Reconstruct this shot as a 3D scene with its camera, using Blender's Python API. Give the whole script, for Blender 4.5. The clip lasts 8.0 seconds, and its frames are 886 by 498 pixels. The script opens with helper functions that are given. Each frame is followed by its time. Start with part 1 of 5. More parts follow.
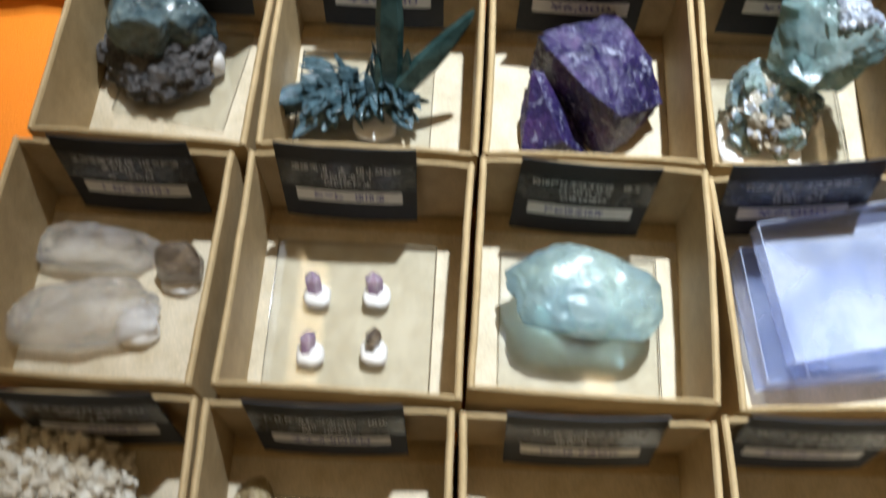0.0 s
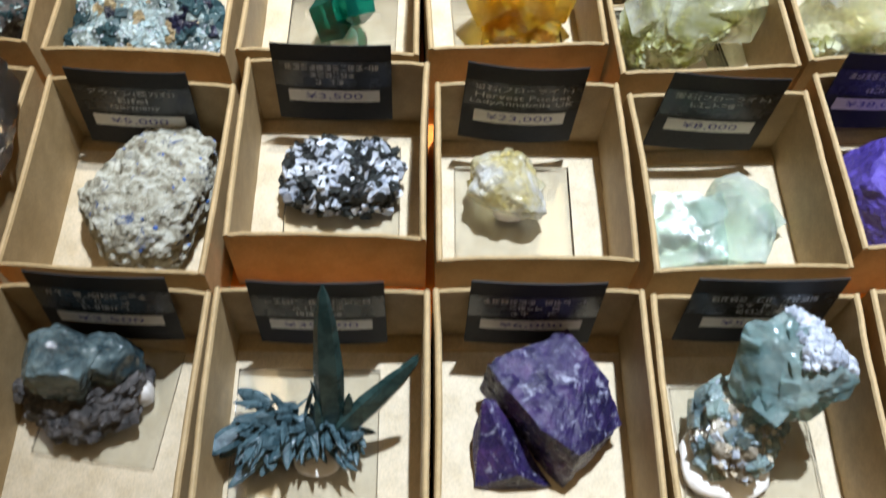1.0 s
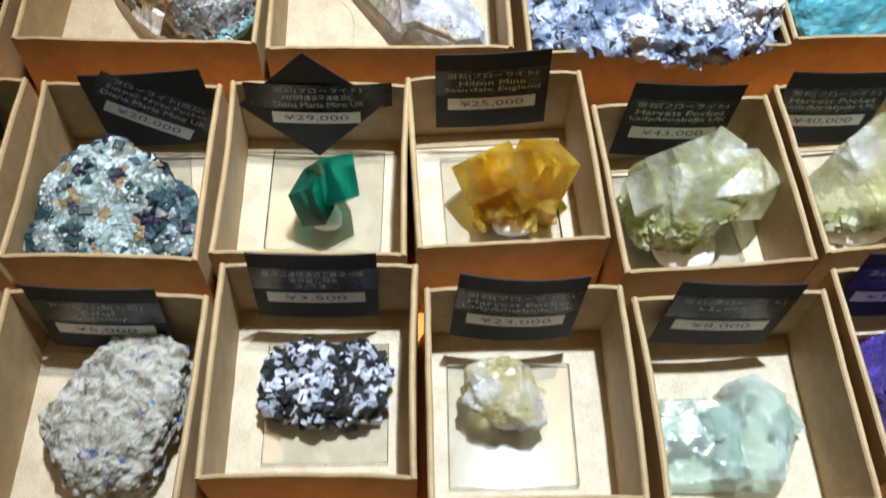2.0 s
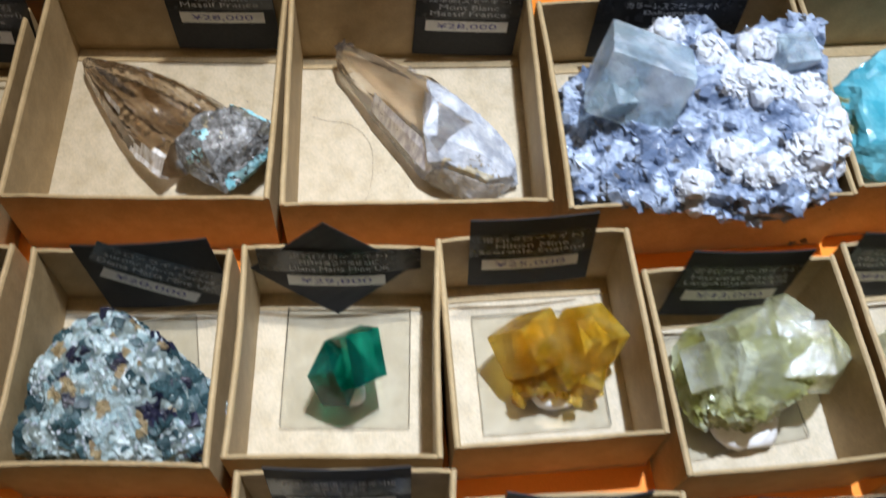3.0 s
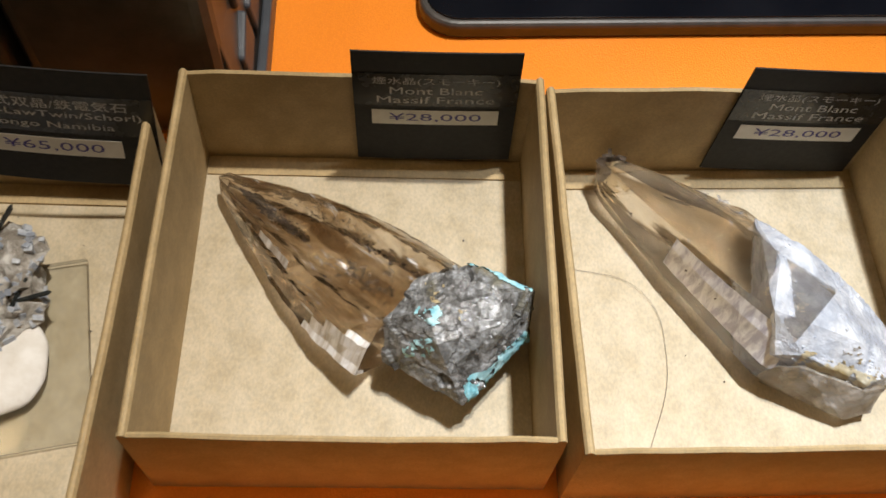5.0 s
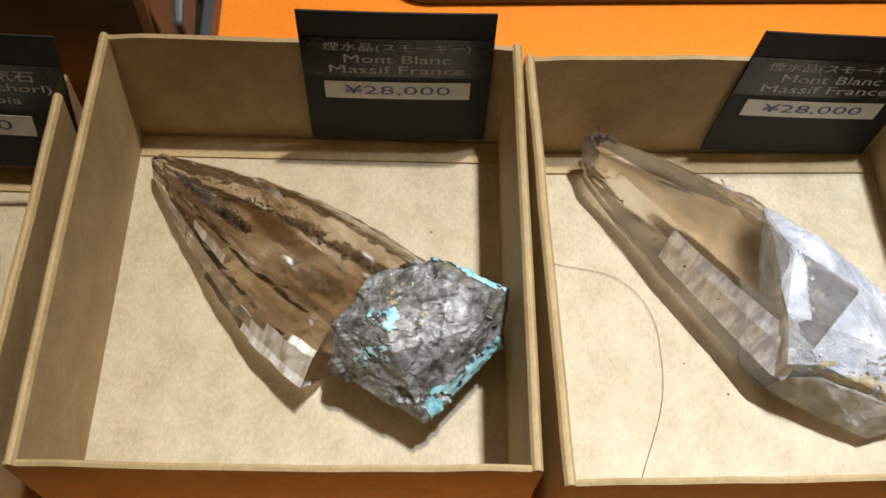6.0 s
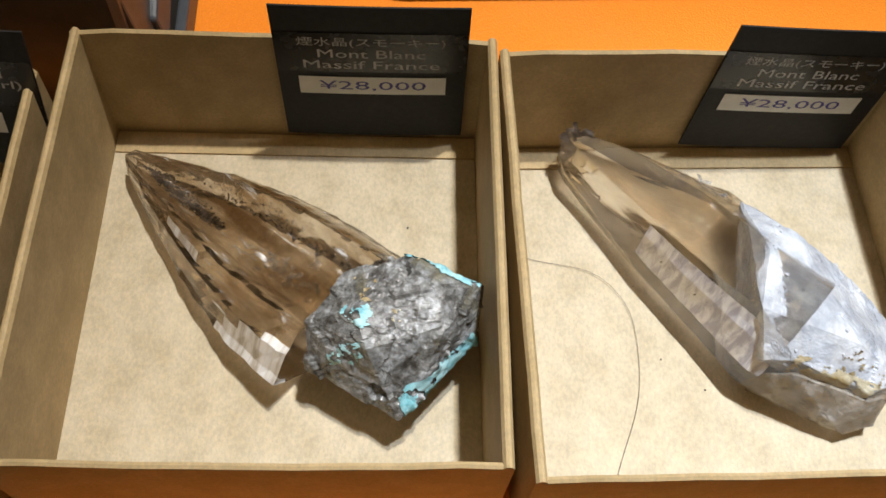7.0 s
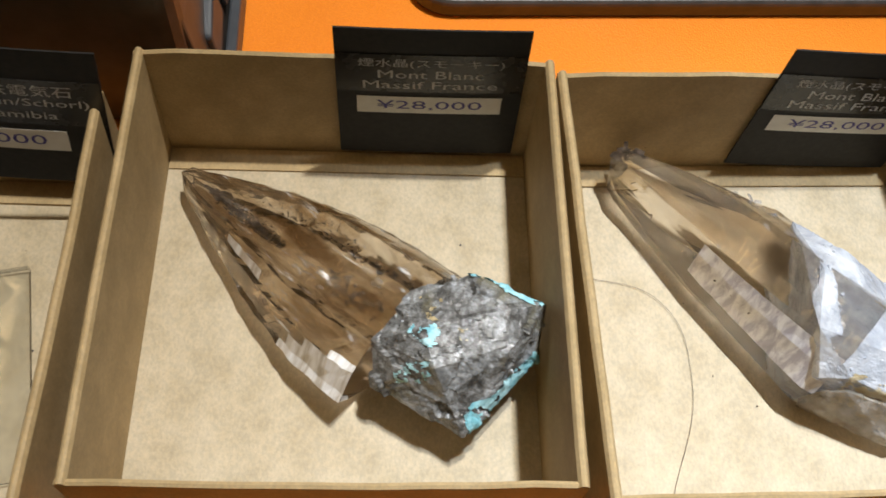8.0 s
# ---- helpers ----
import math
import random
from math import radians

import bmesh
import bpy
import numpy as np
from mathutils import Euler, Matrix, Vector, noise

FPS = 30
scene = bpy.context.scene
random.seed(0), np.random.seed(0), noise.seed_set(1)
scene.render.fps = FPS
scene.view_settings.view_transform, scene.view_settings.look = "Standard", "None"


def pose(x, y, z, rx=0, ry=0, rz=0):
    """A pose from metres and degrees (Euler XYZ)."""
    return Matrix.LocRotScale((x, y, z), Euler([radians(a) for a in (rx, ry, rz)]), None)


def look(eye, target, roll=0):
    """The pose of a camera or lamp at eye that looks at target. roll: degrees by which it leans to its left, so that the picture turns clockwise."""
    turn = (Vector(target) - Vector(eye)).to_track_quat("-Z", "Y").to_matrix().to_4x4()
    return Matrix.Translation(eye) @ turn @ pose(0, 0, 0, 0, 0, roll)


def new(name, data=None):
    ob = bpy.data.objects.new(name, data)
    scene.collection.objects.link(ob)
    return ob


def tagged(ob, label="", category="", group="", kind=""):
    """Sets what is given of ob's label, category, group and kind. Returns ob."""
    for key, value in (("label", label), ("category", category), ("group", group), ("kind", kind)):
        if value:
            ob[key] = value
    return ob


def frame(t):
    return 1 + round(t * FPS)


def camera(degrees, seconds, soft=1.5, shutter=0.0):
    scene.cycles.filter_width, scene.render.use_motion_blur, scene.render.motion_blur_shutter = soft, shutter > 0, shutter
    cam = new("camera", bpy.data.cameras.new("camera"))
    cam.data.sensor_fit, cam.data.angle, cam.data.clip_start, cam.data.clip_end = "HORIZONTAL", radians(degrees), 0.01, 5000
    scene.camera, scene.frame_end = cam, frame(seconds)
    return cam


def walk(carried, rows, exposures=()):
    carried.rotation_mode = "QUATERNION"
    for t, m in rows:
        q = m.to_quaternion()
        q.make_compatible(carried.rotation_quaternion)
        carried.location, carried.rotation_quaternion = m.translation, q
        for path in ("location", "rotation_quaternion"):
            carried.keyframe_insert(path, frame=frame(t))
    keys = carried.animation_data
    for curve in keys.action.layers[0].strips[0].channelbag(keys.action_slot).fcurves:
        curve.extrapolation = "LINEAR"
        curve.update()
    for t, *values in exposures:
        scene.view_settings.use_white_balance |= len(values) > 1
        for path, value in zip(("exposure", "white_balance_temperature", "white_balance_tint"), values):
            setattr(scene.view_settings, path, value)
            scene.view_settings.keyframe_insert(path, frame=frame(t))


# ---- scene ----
cam = camera(50.0, 8.0, soft=1.6, shutter=0.4)
# seconds, eye, then yaw, pitch and lean in degrees
PATH = [
    (0.0, -0.00617, -0.01524, 0.37643, 1.800, -66.088, 1.070),
    (0.2, -0.01468, 0.01844, 0.38392, 0.129, -66.139, 2.062),
    (0.5, -0.01051, 0.05701, 0.39234, -0.812, -64.767, 1.974),
    (1.0, -0.00346, 0.10800, 0.40555, -3.358, -62.923, 3.453),
    (1.5, -0.00108, 0.15279, 0.41093, -3.376, -62.307, 3.035),
    (1.7, 0.00031, 0.17516, 0.41746, -3.491, -62.185, 2.895),
    (2.8, -0.01314, 0.26998, 0.41288, -5.356, -61.139, 4.199),
    (3.0, -0.01889, 0.29527, 0.41385, -5.199, -61.869, 3.815),
    (3.5, -0.06250, 0.33588, 0.40670, -6.678, -61.084, 4.930),
    (4.0, -0.11461, 0.39032, 0.37126, -5.529, -60.625, 4.551),
    (4.5, -0.12690, 0.42433, 0.31783, -5.317, -61.188, 4.653),
    (4.7, -0.12828, 0.43140, 0.30652, -5.475, -60.714, 4.712),
    (5.8, -0.11361, 0.46263, 0.25880, -5.210, -61.436, 4.386),
    (6.0, -0.11334, 0.46251, 0.25490, -5.795, -61.203, 4.991),
    (6.5, -0.10472, 0.46335, 0.25394, -6.312, -61.471, 5.278),
    (7.0, -0.10785, 0.46341, 0.25385, -6.633, -61.462, 5.565),
    (7.5, -0.11445, 0.46717, 0.25458, -7.211, -61.622, 6.058),
    (8.0, -0.12931, 0.46664, 0.25854, -8.342, -61.284, 7.220),
]
EXPOSURES = [(0.0, 0.42, 6000, 10), (1.0, 0.15, 5900, 12), (1.7, 0.08, 5850, 12), (2.8, -0.18, 5650, 14), (3.5, -0.38, 5950, 14), (4.5, -0.18, 6300, 14), (8.0, -0.20, 6100, 12)]


def aim(x, y, z, yaw, pitch, lean):
    a, b = radians(yaw), radians(pitch)
    way = Vector((-math.sin(a) * math.cos(b), math.cos(a) * math.cos(b), math.sin(b)))
    return look((x, y, z), Vector((x, y, z)) + way, lean)


walk(cam, [(t, aim(*r)) for t, *r in PATH], EXPOSURES)

# ---- light: one cool LED spot over the back of the table, a weaker warm one, and unseen amber ceiling tubes added as fill ----
world = bpy.data.worlds.new("hall")
world.use_nodes = True
world.node_tree.nodes["Background"].inputs[0].default_value = (0.9, 0.85, 0.8, 1)
world.node_tree.nodes["Background"].inputs[1].default_value = 0.02
scene.world = world


def spot(name, eye, target, watts, colour, size, degrees, blend):
    data = bpy.data.lights.new(name, "SPOT")
    data.energy, data.color, data.shadow_soft_size = watts, colour, size
    data.spot_size, data.spot_blend = radians(degrees), blend
    ob = new(name, data)
    ob.matrix_world = look(eye, target)
    return ob


def panel(name, at, w, d, watts, colour):
    data = bpy.data.lights.new(name, "AREA")
    data.shape, data.size, data.size_y = "RECTANGLE", w, d
    data.energy, data.color = watts, colour
    ob = new(name, data)
    ob.matrix_world = look(at, (at[0], at[1] + 0.001, 0))
    return ob


spot("led_spot", (0.20, 0.72, 1.60), (0.275, 0.30, 0.0), 240, (0.86, 0.94, 1.0), 0.022, 42, 1.0)
spot("led_spot_warm", (0.16, 0.84, 1.60), (-0.29, 0.63, 0.0), 118, (1.0, 0.96, 0.84), 0.022, 32, 0.9)
# unseen tubes, added for amber fill in the shade and streaks on glossy stones
for px in (-2.3, -1.4, -0.5, 0.5, 1.4, 2.3):
    panel("ceiling_fill_tube", (px, 0.7, 2.72), 0.10, 3.2, 4.8, (1.0, 0.72, 0.36))


# ---- materials ----
class Nodes:
    """A node material with a Principled shader and short ways to add textures to it."""

    def __init__(self, name, rough=0.6, metal=0.0, ior=1.45, trans=0.0, sss=0.0, spec=0.5):
        self.mat = bpy.data.materials.new(name)
        self.mat.use_nodes = True
        self.tree = self.mat.node_tree
        self.bsdf = self.tree.nodes["Principled BSDF"]
        self.set("Roughness", rough), self.set("Metallic", metal), self.set("IOR", ior)
        self.set("Transmission Weight", trans), self.set("Specular IOR Level", spec)
        if sss:
            self.set("Subsurface Weight", sss)
            self.bsdf.inputs["Subsurface Radius"].default_value = (0.006, 0.006, 0.006)
            self.set("Subsurface Scale", 1.0)
        self.coord = self.tree.nodes.new("ShaderNodeTexCoord").outputs["Object"]

    def set(self, key, value):
        self.bsdf.inputs[key].default_value = value

    def link(self, a, b):
        self.tree.links.new(a, b)

    def noise(self, scale, detail=4, rough=0.55, stretch=None, distort=0.0):
        n = self.tree.nodes.new("ShaderNodeTexNoise")
        n.inputs["Scale"].default_value, n.inputs["Detail"].default_value = scale, detail
        n.inputs["Roughness"].default_value, n.inputs["Distortion"].default_value = rough, distort
        self.link(self.mapped(stretch), n.inputs["Vector"])
        return n.outputs["Fac"]

    def mapped(self, stretch):
        if not stretch:
            return self.coord
        m = self.tree.nodes.new("ShaderNodeMapping")
        m.inputs["Scale"].default_value = stretch
        self.link(self.coord, m.inputs["Vector"])
        return m.outputs[0]

    def cells(self, scale, colour=False, stretch=None, feature="F1"):
        n = self.tree.nodes.new("ShaderNodeTexVoronoi")
        n.feature = feature
        n.inputs["Scale"].default_value = scale
        self.link(self.mapped(stretch), n.inputs["Vector"])
        return n.outputs["Color" if colour else "Distance"]

    def ramp(self, fac, stops):
        n = self.tree.nodes.new("ShaderNodeValToRGB")
        e = n.color_ramp.elements
        e[0].position, e[0].color = stops[0][0], (*stops[0][1], 1)
        e[1].position, e[1].color = stops[-1][0], (*stops[-1][1], 1)
        for p, c in stops[1:-1]:
            e.new(p).color = (*c, 1)
        self.link(fac, n.inputs[0])
        return n.outputs[0]

    def mix(self, fac, a, b, mode="MIX"):
        n = self.tree.nodes.new("ShaderNodeMix")
        n.data_type, n.blend_type = "RGBA", mode
        for key, v in ((0, fac), (6, a), (7, b)):
            if isinstance(v, bpy.types.NodeSocket):
                self.link(v, n.inputs[key])
            elif isinstance(v, (int, float)):
                n.inputs[key].default_value = v
            else:
                n.inputs[key].default_value = (*v, 1)
        return n.outputs[2]

    def colour(self, value):
        if isinstance(value, bpy.types.NodeSocket):
            self.link(value, self.bsdf.inputs["Base Color"])
        else:
            self.set("Base Color", (*value, 1))
        return self

    def roughness(self, fac, lo, hi):
        n = self.tree.nodes.new("ShaderNodeMapRange")
        n.inputs["To Min"].default_value, n.inputs["To Max"].default_value = lo, hi
        self.link(fac, n.inputs["Value"])
        self.link(n.outputs[0], self.bsdf.inputs["Roughness"])

    def drive(self, fac, key, lo, hi):
        n = self.tree.nodes.new("ShaderNodeMapRange")
        n.inputs["To Min"].default_value, n.inputs["To Max"].default_value = lo, hi
        self.link(fac, n.inputs["Value"])
        self.link(n.outputs[0], self.bsdf.inputs[key])

    def bump(self, height, strength, distance=0.001):
        n = self.tree.nodes.new("ShaderNodeBump")
        n.inputs["Strength"].default_value, n.inputs["Distance"].default_value = strength, distance
        self.link(height, n.inputs["Height"])
        old = self.bsdf.inputs["Normal"].links
        if old:
            self.link(old[0].from_socket, n.inputs["Normal"])
        self.link(n.outputs[0], self.bsdf.inputs["Normal"])
        return self


def kraft(name, a, b):
    n = Nodes(name, rough=0.62, spec=0.35)
    fibre = n.noise(1100, 4, 0.7, (1, 0.6, 1))
    stain = n.noise(70, 5, 0.65)
    base = n.ramp(stain, [(0.36, a), (0.64, b)])
    specks = n.ramp(n.noise(2600, 2, 0.5), [(0.26, (0.35, 0.30, 0.22)), (0.36, (0.5, 0.5, 0.5))])
    n.colour(n.mix(0.40, n.mix(0.20, base, n.ramp(fibre, [(0.38, (0.22, 0.15, 0.08)), (0.62, (0.72, 0.55, 0.34))]), "OVERLAY"), specks, "OVERLAY"))
    n.roughness(stain, 0.5, 0.72)
    n.bump(fibre, 0.22, 0.0004).bump(n.noise(60, 2), 0.12, 0.001)
    return n.mat


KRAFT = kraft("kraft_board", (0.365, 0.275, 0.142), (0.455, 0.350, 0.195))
# same board as the walls, made whiter where the spot lights the floors
KRAFT_LIT_FLOOR = kraft("kraft_board_lit_floor", (0.43, 0.370, 0.256), (0.53, 0.470, 0.352))

n = Nodes("orange_cloth", rough=0.55, spec=0.4)
weave = n.cells(1400, False, (1, 1, 0.2))
n.colour(n.mix(0.25, n.ramp(n.noise(7, 3), [(0.3, (0.84, 0.225, 0.004)), (0.7, (0.92, 0.275, 0.006))]),
               n.ramp(weave, [(0.1, (0.95, 0.33, 0.012)), (0.6, (0.66, 0.16, 0.003))])))
n.bump(weave, 0.35, 0.0004).bump(n.noise(9, 2), 0.35, 0.01)
CLOTH = n.mat

n = Nodes("black_card", rough=0.6, spec=0.3)
n.colour(n.ramp(n.noise(500, 3), [(0.3, (0.010, 0.010, 0.011)), (0.7, (0.019, 0.018, 0.018))]))
n.bump(n.noise(700, 2), 0.15, 0.0003)
CARD = n.mat

n = Nodes("label_tape", rough=0.22, spec=0.5)
n.colour(n.ramp(n.noise(90, 3), [(0.3, (0.014, 0.014, 0.015)), (0.7, (0.026, 0.026, 0.027))]))
n.roughness(n.noise(160, 3), 0.16, 0.36)
n.bump(n.noise(90, 2), 0.25, 0.0006)
TAPE = n.mat

n = Nodes("white_tape", rough=0.35)
n.colour(n.ramp(n.noise(200, 2), [(0.3, (0.66, 0.64, 0.60)), (0.7, (0.74, 0.73, 0.70))]))
STRIP = n.mat
n = Nodes("white_print", rough=0.4)
n.colour((0.50, 0.50, 0.50))
PRINT = n.mat
n = Nodes("blue_print", rough=0.4)
n.colour((0.055, 0.045, 0.26))
INK = n.mat

def clear_sheet(name, tint, ior, rough):
    """Thin clear plastic: light goes straight through, gloss by Fresnel."""
    m = Nodes(name)
    t = m.tree.nodes
    a, g, x, f = t.new("ShaderNodeBsdfTransparent"), t.new("ShaderNodeBsdfGlossy"), t.new("ShaderNodeMixShader"), t.new("ShaderNodeFresnel")
    a.inputs[0].default_value, g.inputs["Roughness"].default_value, f.inputs[0].default_value = (*tint, 1), rough, ior
    bp = t.new("ShaderNodeBump")
    bp.inputs["Strength"].default_value, bp.inputs["Distance"].default_value = 0.08, 0.0005
    m.link(m.noise(40, 3), bp.inputs["Height"])
    m.link(bp.outputs[0], g.inputs["Normal"])
    m.link(f.outputs[0], x.inputs[0]), m.link(a.outputs[0], x.inputs[1]), m.link(g.outputs[0], x.inputs[2])
    m.link(x.outputs[0], t["Material Output"].inputs[0])
    return m.mat


ACRYLIC = clear_sheet("acrylic", (0.95, 0.955, 0.95), 1.49, 0.05)

n = Nodes("putty", rough=0.7)
n.colour(n.ramp(n.noise(120, 3), [(0.3, (0.62, 0.58, 0.52)), (0.7, (0.78, 0.76, 0.73))]))
n.bump(n.noise(150, 3), 0.5, 0.001)
PUTTY = n.mat

n = Nodes("black_plastic", rough=0.38)
n.colour(n.ramp(n.noise(120, 3), [(0.3, (0.046, 0.042, 0.038)), (0.7, (0.076, 0.066, 0.060))]))
n.bump(n.noise(900, 2), 0.2, 0.0003)
n.roughness(n.noise(15, 3), 0.3, 0.5)
PLASTIC = n.mat
n = Nodes("grey_plastic", rough=0.4)
n.colour(n.ramp(n.noise(90, 3), [(0.3, (0.045, 0.05, 0.06)), (0.7, (0.065, 0.072, 0.085))]))
GREY = n.mat
n = Nodes("tablet_glass", rough=0.06, spec=0.5)
n.colour(n.ramp(n.noise(20, 3), [(0.3, (0.004, 0.005, 0.008)), (0.7, (0.008, 0.009, 0.013))]))
n.roughness(n.noise(40, 4), 0.04, 0.2)
SCREEN = n.mat
n = Nodes("plaster", rough=0.8)
n.colour(n.ramp(n.noise(3, 4), [(0.3, (0.42, 0.40, 0.38)), (0.7, (0.5, 0.48, 0.46))]))
PLASTER = n.mat
n = Nodes("hall_floor", rough=0.6)
n.colour(n.ramp(n.noise(5, 4), [(0.3, (0.14, 0.13, 0.13)), (0.7, (0.2, 0.19, 0.18))]))
CARPET = n.mat


def stone(name, stops, scale, rough=0.4, trans=0.0, sss=0.0, ior=1.45, bump=0.4, fine=None, spec=0.5, vein=None, distort=0.6):
    """A mineral: colours by noise, optional veins of a second colour, fine relief."""
    m = Nodes(name, rough=rough, trans=trans, sss=sss, ior=ior, spec=spec)
    base = m.ramp(m.noise(scale, 5, 0.62, None, distort), [(0.5 + (p - 0.5) * 0.6, c) for p, c in stops])
    if vein:
        col, vscale, lo, hi = vein
        base = m.mix(m.ramp(m.noise(vscale, 5, 0.65, None, 0.8), [(0.5 + (lo - 0.5) * 0.7, (0, 0, 0)), (0.5 + (hi - 0.5) * 0.7, (1, 1, 1))]), base, col)
    m.colour(base)
    fine = fine or scale * 6
    m.roughness(m.noise(fine * 0.6, 4), max(0.02, rough - 0.15), rough + 0.15)
    m.bump(m.noise(fine, 4, 0.7), bump, 0.0015)
    return m.mat


# ---- mesh helpers ----
def finish(bm, name, smooth=False):
    bmesh.ops.recalc_face_normals(bm, faces=bm.faces)
    for f in bm.faces:
        f.smooth = smooth
    me = bpy.data.meshes.new(name)
    bm.to_mesh(me)
    bm.free()
    return me


def part(name, bm, material, parent=None, label="", smooth=False, at=None):
    """One mesh object, under a thing or a part where one is given."""
    me = finish(bm, name, smooth) if isinstance(bm, bmesh.types.BMesh) else bm
    if not me.materials:
        me.materials.append(material)
    ob = new(name, me)
    if parent:
        ob.parent = parent
    if at is not None:
        ob.matrix_basis = at
    if label:
        ob["label"] = label
    return ob


def thing(name, m, label, category, group="", kind=""):
    ob = new(name)
    ob.empty_display_size = 0.02
    ob.matrix_basis = m
    return tagged(ob, label, category, group, kind)


def stuff(ob):
    ob["kind"] = "stuff"
    return ob


def block(bm, x0, x1, y0, y1, z0, z1, bevel=0.0, seg=2):
    r = bmesh.ops.create_cube(bm, size=1.0, matrix=Matrix.LocRotScale(((x0 + x1) / 2, (y0 + y1) / 2, (z0 + z1) / 2), None, (x1 - x0, y1 - y0, z1 - z0)))
    if bevel:
        es = list({e for v in r["verts"] for e in v.link_edges})
        bmesh.ops.bevel(bm, geom=es, offset=bevel, segments=seg, affect="EDGES", profile=0.5)
    return bm


def prism(bm, profile, length, axis="y"):
    """Extrudes a closed profile of (a, z) pairs along an axis, in steps, and returns the rings of vertices."""
    rings = []
    for s in length:
        rings.append([bm.verts.new((a, s, z) if axis == "y" else (s, a, z)) for a, z in profile])
    k = len(profile)
    for r0, r1 in zip(rings, rings[1:]):
        for i in range(k):
            bm.faces.new((r0[i], r0[(i + 1) % k], r1[(i + 1) % k], r1[i]))
    bm.faces.new(rings[0][::-1])
    bm.faces.new(rings[-1])
    return rings


def wobble(bm, amp, scale, seed, zmin=-1.0):
    off = Vector((seed * 7.3, seed * 3.1, seed * 5.7))
    for v in bm.verts:
        if v.co.z > zmin:
            v.co += noise.noise_vector(v.co * scale + off) * amp


# ---- the hall and the table ----
T = -0.0105      # top of the cloth
ROOM = [("floor", -3, 3, -3, 3.5, -0.80, -0.75, CARPET), ("ceiling", -3, 3, -3, 3.5, 2.75, 2.85, PLASTER),
        ("wall_west", -3.1, -3, -3, 3.5, -0.75, 2.75, PLASTER), ("wall_east", 3, 3.1, -3, 3.5, -0.75, 2.75, PLASTER),
        ("wall_south", -3, 3, -3.1, -3, -0.75, 2.75, PLASTER), ("wall_north", -3, 3, 3.5, 3.6, -0.75, 2.75, PLASTER)]
for nm, x0, x1, y0, y1, z0, z1, mat in ROOM:
    tagged(part(nm, block(bmesh.new(), x0, x1, y0, y1, z0, z1), mat), "plain %s of the hall" % nm.split("_")[0], nm.split("_")[0], "", "structure")


def tablecloth():
    bm = bmesh.new()
    nx, ny = 60, 40
    x0, x1, y0, y1 = -0.9, 0.9, -0.30, 1.15
    grid = {}
    for i in range(nx + 1):
        for j in range(ny + 1):
            u, w = i / nx, j / ny
            x, y, z = x0 + (x1 - x0) * u, y0 + (y1 - y0) * w, T
            z += 0.0004 * noise.noise((x * 9, y * 9, 1))
            grid[i, j] = bm.verts.new((x, y, z))
    for i in range(nx):
        for j in range(ny):
            bm.faces.new((grid[i, j], grid[i + 1, j], grid[i + 1, j + 1], grid[i, j + 1]))
    rim = [e for e in bm.edges if e.is_boundary]
    r = bmesh.ops.extrude_edge_only(bm, edges=rim)
    for v in [g for g in r["geom"] if isinstance(g, bmesh.types.BMVert)]:
        v.co.z = -0.74
        v.co.x += 0.02 * math.sin(v.co.y * 30) if abs(v.co.x) > 0.85 else 0
        v.co.y += 0.02 * math.sin(v.co.x * 30) if abs(v.co.x) <= 0.85 else 0
    return bm


table = thing("table", pose(0, 0.42, -0.75), "plain folding table under an orange cloth", "table")
part("tabletop", block(bmesh.new(), -0.88, 0.88, -0.70, 0.71, 0.70, 0.735), PLASTER, table)
for sx in (-0.8, 0.8):
    for sy in (-0.62, 0.62):
        part("leg", block(bmesh.new(), sx - 0.015, sx + 0.015, sy - 0.015, sy + 0.015, 0.0, 0.70), GREY, table)
tagged(part("tablecloth", tablecloth(), CLOTH, smooth=True), "bright orange woven cloth spread over the table", "tablecloth")


# ---- cardboard boxes ----
FLOOR = 0.0015   # board thickness of a box floor; box heights are from the cloth
RIM = 0.0505


